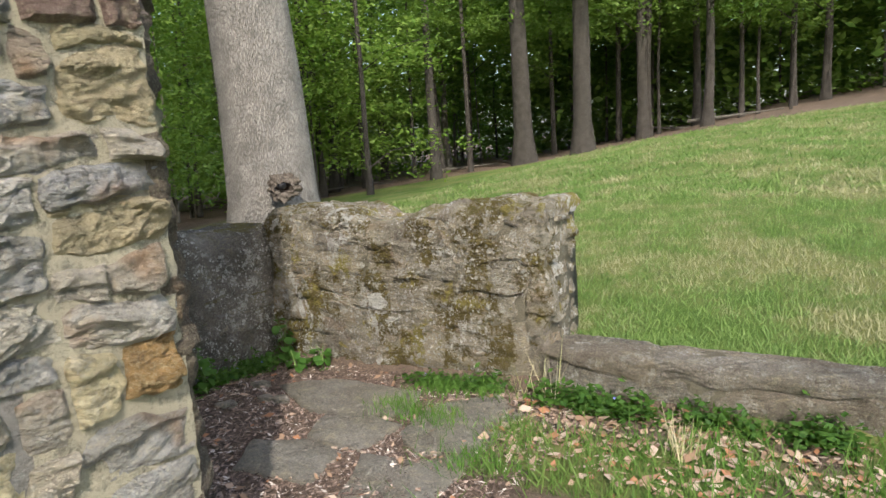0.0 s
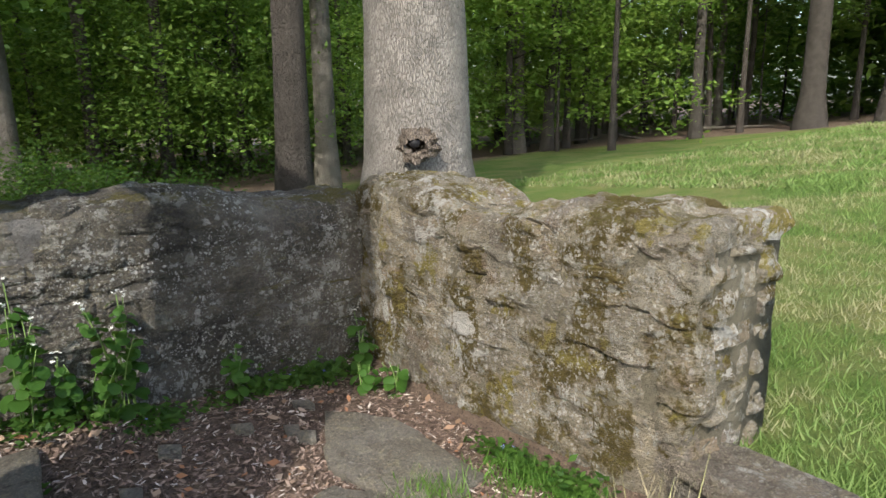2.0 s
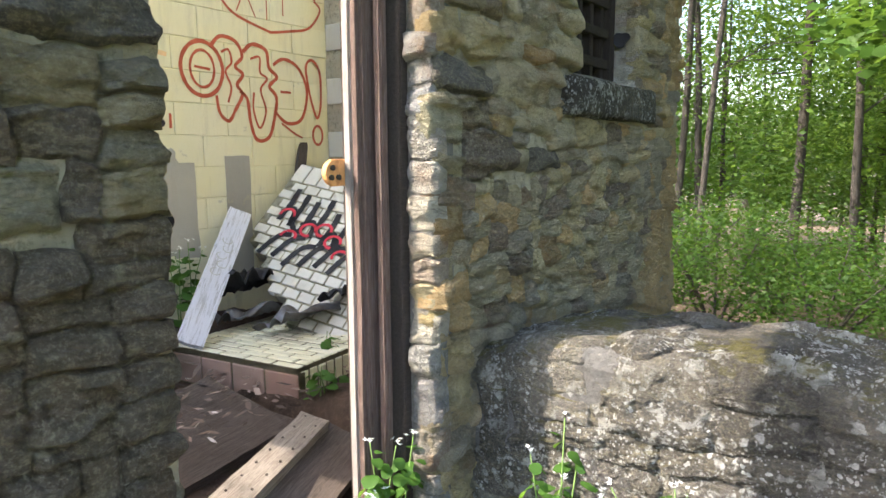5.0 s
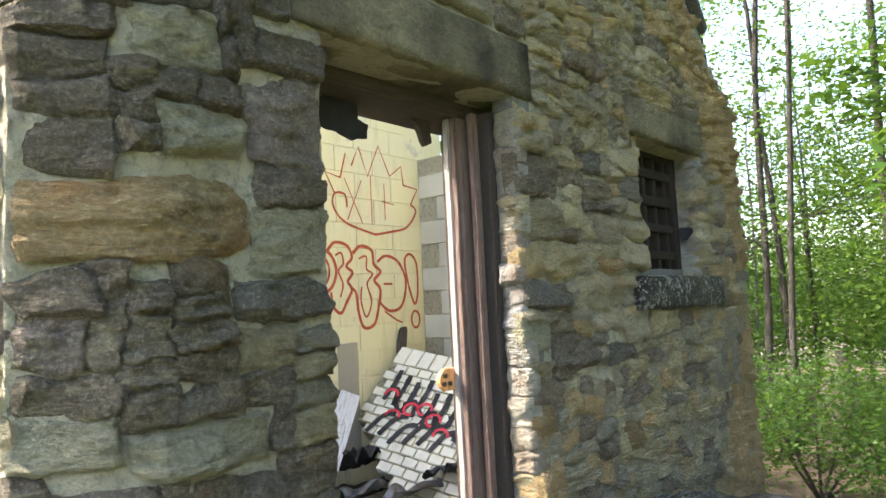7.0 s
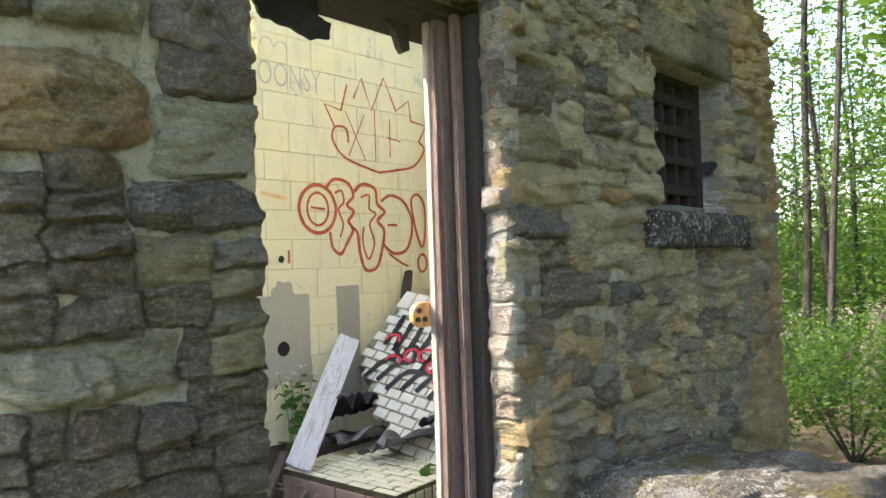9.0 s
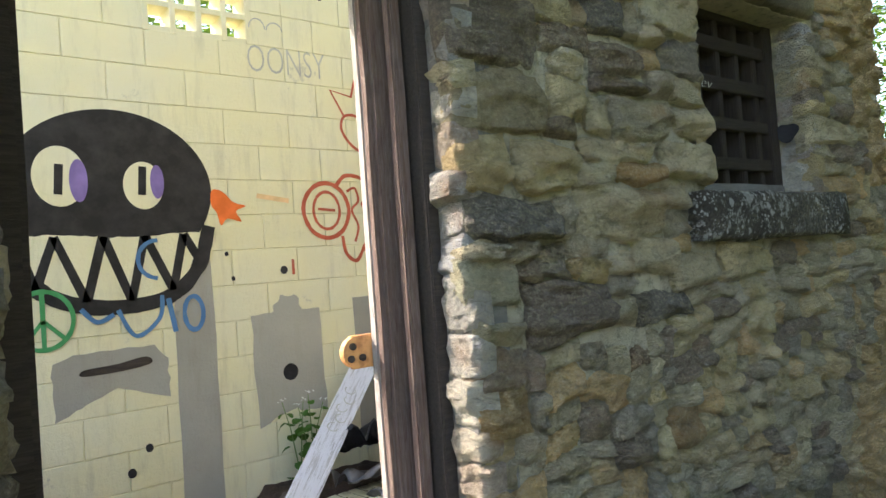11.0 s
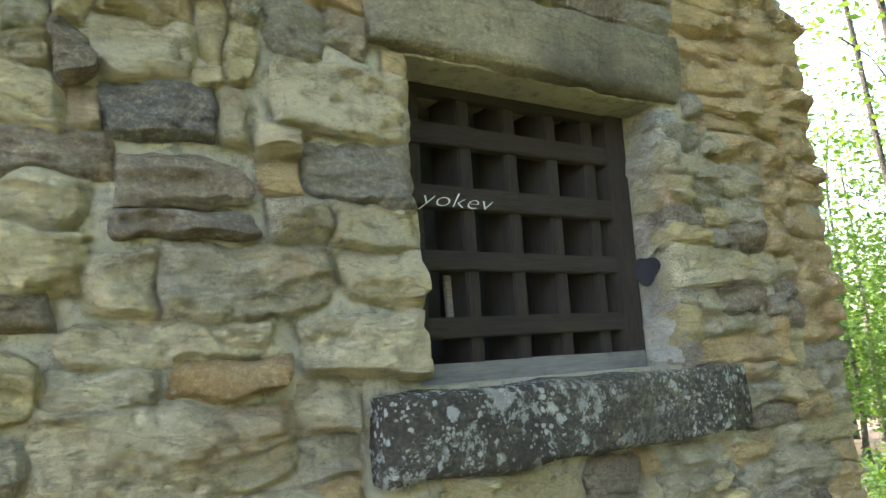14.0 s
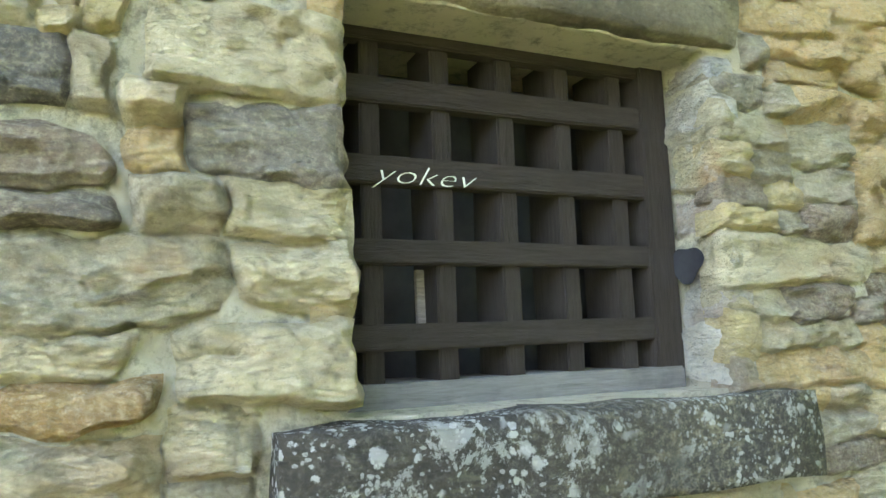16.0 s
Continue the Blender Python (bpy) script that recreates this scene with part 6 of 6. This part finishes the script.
mustard(-3.33, 1.36, 0.6, 6, 1, 14)
mustard(-3.58, 1.85, 0.62, 6, 2, 13)
mustard(-3.57, 2.0, 0.36, 3, 3, 7)
mustard(-3.58, 2.21, 0.6, 6, 4, 13)
mustard(-3.57, 2.11, 0.3, 3, 5, 7)
mustard(-3.52, 2.74, 0.42, 3, 6, 10)
mustard(-3.53, 3.4, 0.36, 3, 7)
mustard(-3.2, 3.42, 0.2, 4, 8, 6)
mustard(-3.3, 3.3, 0.16, 3, 9, 6)
inner = mustard(-4.3, 0.15, 0.22, 3, 10, 6)
inner.location.z = 0.5
inner = mustard(-4.15, -0.9, 0.7, 5, 11, 9)
inner.location.z = 0.6
inner = mustard(-4.0, 0.42, 0.2, 3, 12, 6)
inner.location.z = 0.48


def groundcover(x, y, rx, ry, height, n, seed, flowers=0):
    """A low clump of small glossy pointed leaves."""
    q = np.random.RandomState(seed)
    ob = thing("groundcover_plant", "low clump of glossy dark green trailing leaves", "plant", "groundcover by the wall", at=(x, y, ground_height(x, y)))
    c = np.stack([q.normal(0, rx, n), q.normal(0, ry, n), np.abs(q.normal(0, height, n))], 1)
    v, f = leaf_cloud(c, 3, (0.02, 0.02, 0.012), 0.022, q)
    v[:, 2] = np.maximum(v[:, 2], 0.0)
    cloud_object("leaves", v, f, VINCA, ob)
    r = random.Random(seed)
    for k in range(flowers):
        o = piece("flower", blue_mesh, ob, pose(r.gauss(0, rx * 0.7), r.gauss(0, ry * 0.7), height * 1.6, r.uniform(-40, 40), r.uniform(-40, 40), 0))
    return ob


blue_mesh = petal_mesh.copy()
blue_mesh.materials.clear()
blue_mesh.materials.append(BLUE)
VINCA = leaf_material("glossy dark leaves", (0.035, 0.095, 0.02), (0.085, 0.18, 0.03))
for i, (x, y, rx, ry, h, n, fl) in enumerate(((-2.3, 3.42, 0.1, 0.04, 0.035, 110, 2), (-1.98, 3.45, 0.08, 0.04, 0.04, 100, 1), (-1.38, 3.4, 0.13, 0.05, 0.06, 260, 0), (-1.12, 3.4, 0.09, 0.05, 0.05, 160, 1),
                                              (-0.66, 3.44, 0.1, 0.04, 0.05, 150, 0), (-0.22, 3.43, 0.1, 0.05, 0.06, 170, 0), (-3.58, 2.95, 0.04, 0.16, 0.04, 240, 3), (-3.55, 3.2, 0.05, 0.09, 0.04, 150, 2),
                                              (-3.55, 1.9, 0.06, 0.14, 0.04, 180, 0), (-3.45, 2.3, 0.05, 0.1, 0.025, 110, 1), (-3.1, 1.75, 0.04, 0.04, 0.02, 40, 0), (0.4, 3.43, 0.1, 0.05, 0.05, 120, 0))):
    groundcover(x, y, rx, ry, h, n, 60 + i, fl)


def straw_tuft(x, y, n, h, seed):
    q = np.random.RandomState(seed)
    v, f = blades(n, lambda k, r_: np.stack([r_.normal(x, 0.03, k), r_.normal(y, 0.03, k), np.full(k, ground_height(x, y))], 1), h * 0.5, h, 0.003, 0.25, q)
    tagged(cloud_object("straw_tuft", v, f, STRAW), "tuft of pale dry grass stalks", "grass", kind="stuff")


STRAW = chip_material("dry stalks", [(0.0, (0.4, 0.36, 0.22)), (0.5, (0.3, 0.3, 0.14)), (0.8, (0.5, 0.46, 0.33))])
straw_tuft(-1.55, 3.42, 14, 0.4, 1)
straw_tuft(-0.75, 3.05, 40, 0.25, 2)
straw_tuft(-1.7, 3.4, 10, 0.3, 3)


def shrub(x, y, radius, height, seed, label="dense dark green shrub behind the low wall"):
    q = np.random.RandomState(seed)
    r = random.Random(seed)
    z = ground_height(x, y)
    ob = thing("shrub", label, "shrub", "shrubs behind the wall", at=(x, y, z - 0.05))
    cs = []
    for k in range(9):
        a, t = r.uniform(0, 6.28), r.uniform(0.4, 1)
        tip = Vector((math.cos(a) * radius * t, math.sin(a) * radius * t, height * r.uniform(0.45, 1.0)))
        v, f = tube([(0, 0, 0), tip * 0.5 + Vector((0, 0, 0.1)), tip], [0.02, 0.012, 0.005], 5)
        mesh_object("branch", v, f, BARK, ob, smooth=True)
        cs += [tip, tip * 0.75, tip * 0.5 + Vector((r.gauss(0, 0.2), r.gauss(0, 0.2), 0)), tip + Vector((r.gauss(0, 0.15), r.gauss(0, 0.15), r.gauss(0, 0.1)))]
    v, f = leaf_cloud(cs, 110, (radius * 0.18, radius * 0.18, height * 0.1), 0.03, q)
    cloud_object("foliage", v, f, LEAF_SHADED, ob)
    return ob


for i, (az, dist, rad, h) in enumerate(((179, 8.5, 1.0, 1.0), (186, 8.0, 1.1, 1.2), (193, 8.5, 1.2, 1.3), (199, 8.8, 1.2, 1.4), (205, 9.5, 1.2, 1.3), (173, 9.5, 0.8, 0.8), (189, 10.5, 1.3, 1.5), (196, 11.0, 1.3, 1.6), (182, 10.8, 1.0, 1.1))):
    px, py = at_bearing(az, dist, -1.3, 2.9)
    shrub(px, py, rad, h, 300 + i)
# broken stump among the trees
sx, sy = at_bearing(-167.5, 15, -1.17, 3.19)
v, f = tube([(0, 0, 0), (0.05, 0, 0.6), (0.1, 0.05, 1.2), (0.12, 0.05, 1.7)], [0.42, 0.33, 0.27, 0.1], 16, 0.5, 3)
st = thing("tree_stump", "broken brown tree stump in the wood", "stump", at=(sx, sy, ground_height(sx, sy) - 0.1))
mesh_object("trunk", v, f, BURL, st, smooth=True)
# fallen branches at the edge of the wood
for i in range(9):
    az, d = 98 + 6.0 * i + wood_rnd.uniform(-2, 2), wood_rnd.uniform(26, 31)
    px, py = at_bearing(az, d)
    an = wood_rnd.uniform(0, 3.14)
    v, f = tube([(-math.cos(an) * 1.6, -math.sin(an) * 1.6, 0.05), (0, 0, 0.16), (math.cos(an) * 1.7, math.sin(an) * 1.7, 0.3)], [0.07, 0.05, 0.015], 6)
    br = thing("fallen_branch", "grey fallen branch on the leaf litter", "branch", "fallen branches", at=(px, py, ground_height(px, py)))
    mesh_object("wood", v, f, BARK_PALE, br, smooth=True)
# a yellow dandelion in the meadow
dandelion = thing("dandelion", "single yellow dandelion in the grass", "flower", at=(0.9, 7.5, ground_height(0.9, 7.5)))
v, f = tube([(0, 0, 0), (0, 0, 0.07), (0.005, 0, 0.13)], [0.004, 0.003, 0.003], 5)
mesh_object("stem", v, f, STEM, dandelion)
bm = bmesh.new()
bmesh.ops.create_icosphere(bm, subdivisions=2, radius=0.03, matrix=pose(0.005, 0, 0.135) @ Matrix.Diagonal((1, 1, 0.4, 1)))
part("flower_head", bm, Mat("yellow petals", 0.5).colour((0.85, 0.65, 0.03)).m, dandelion, "yellow flower head")
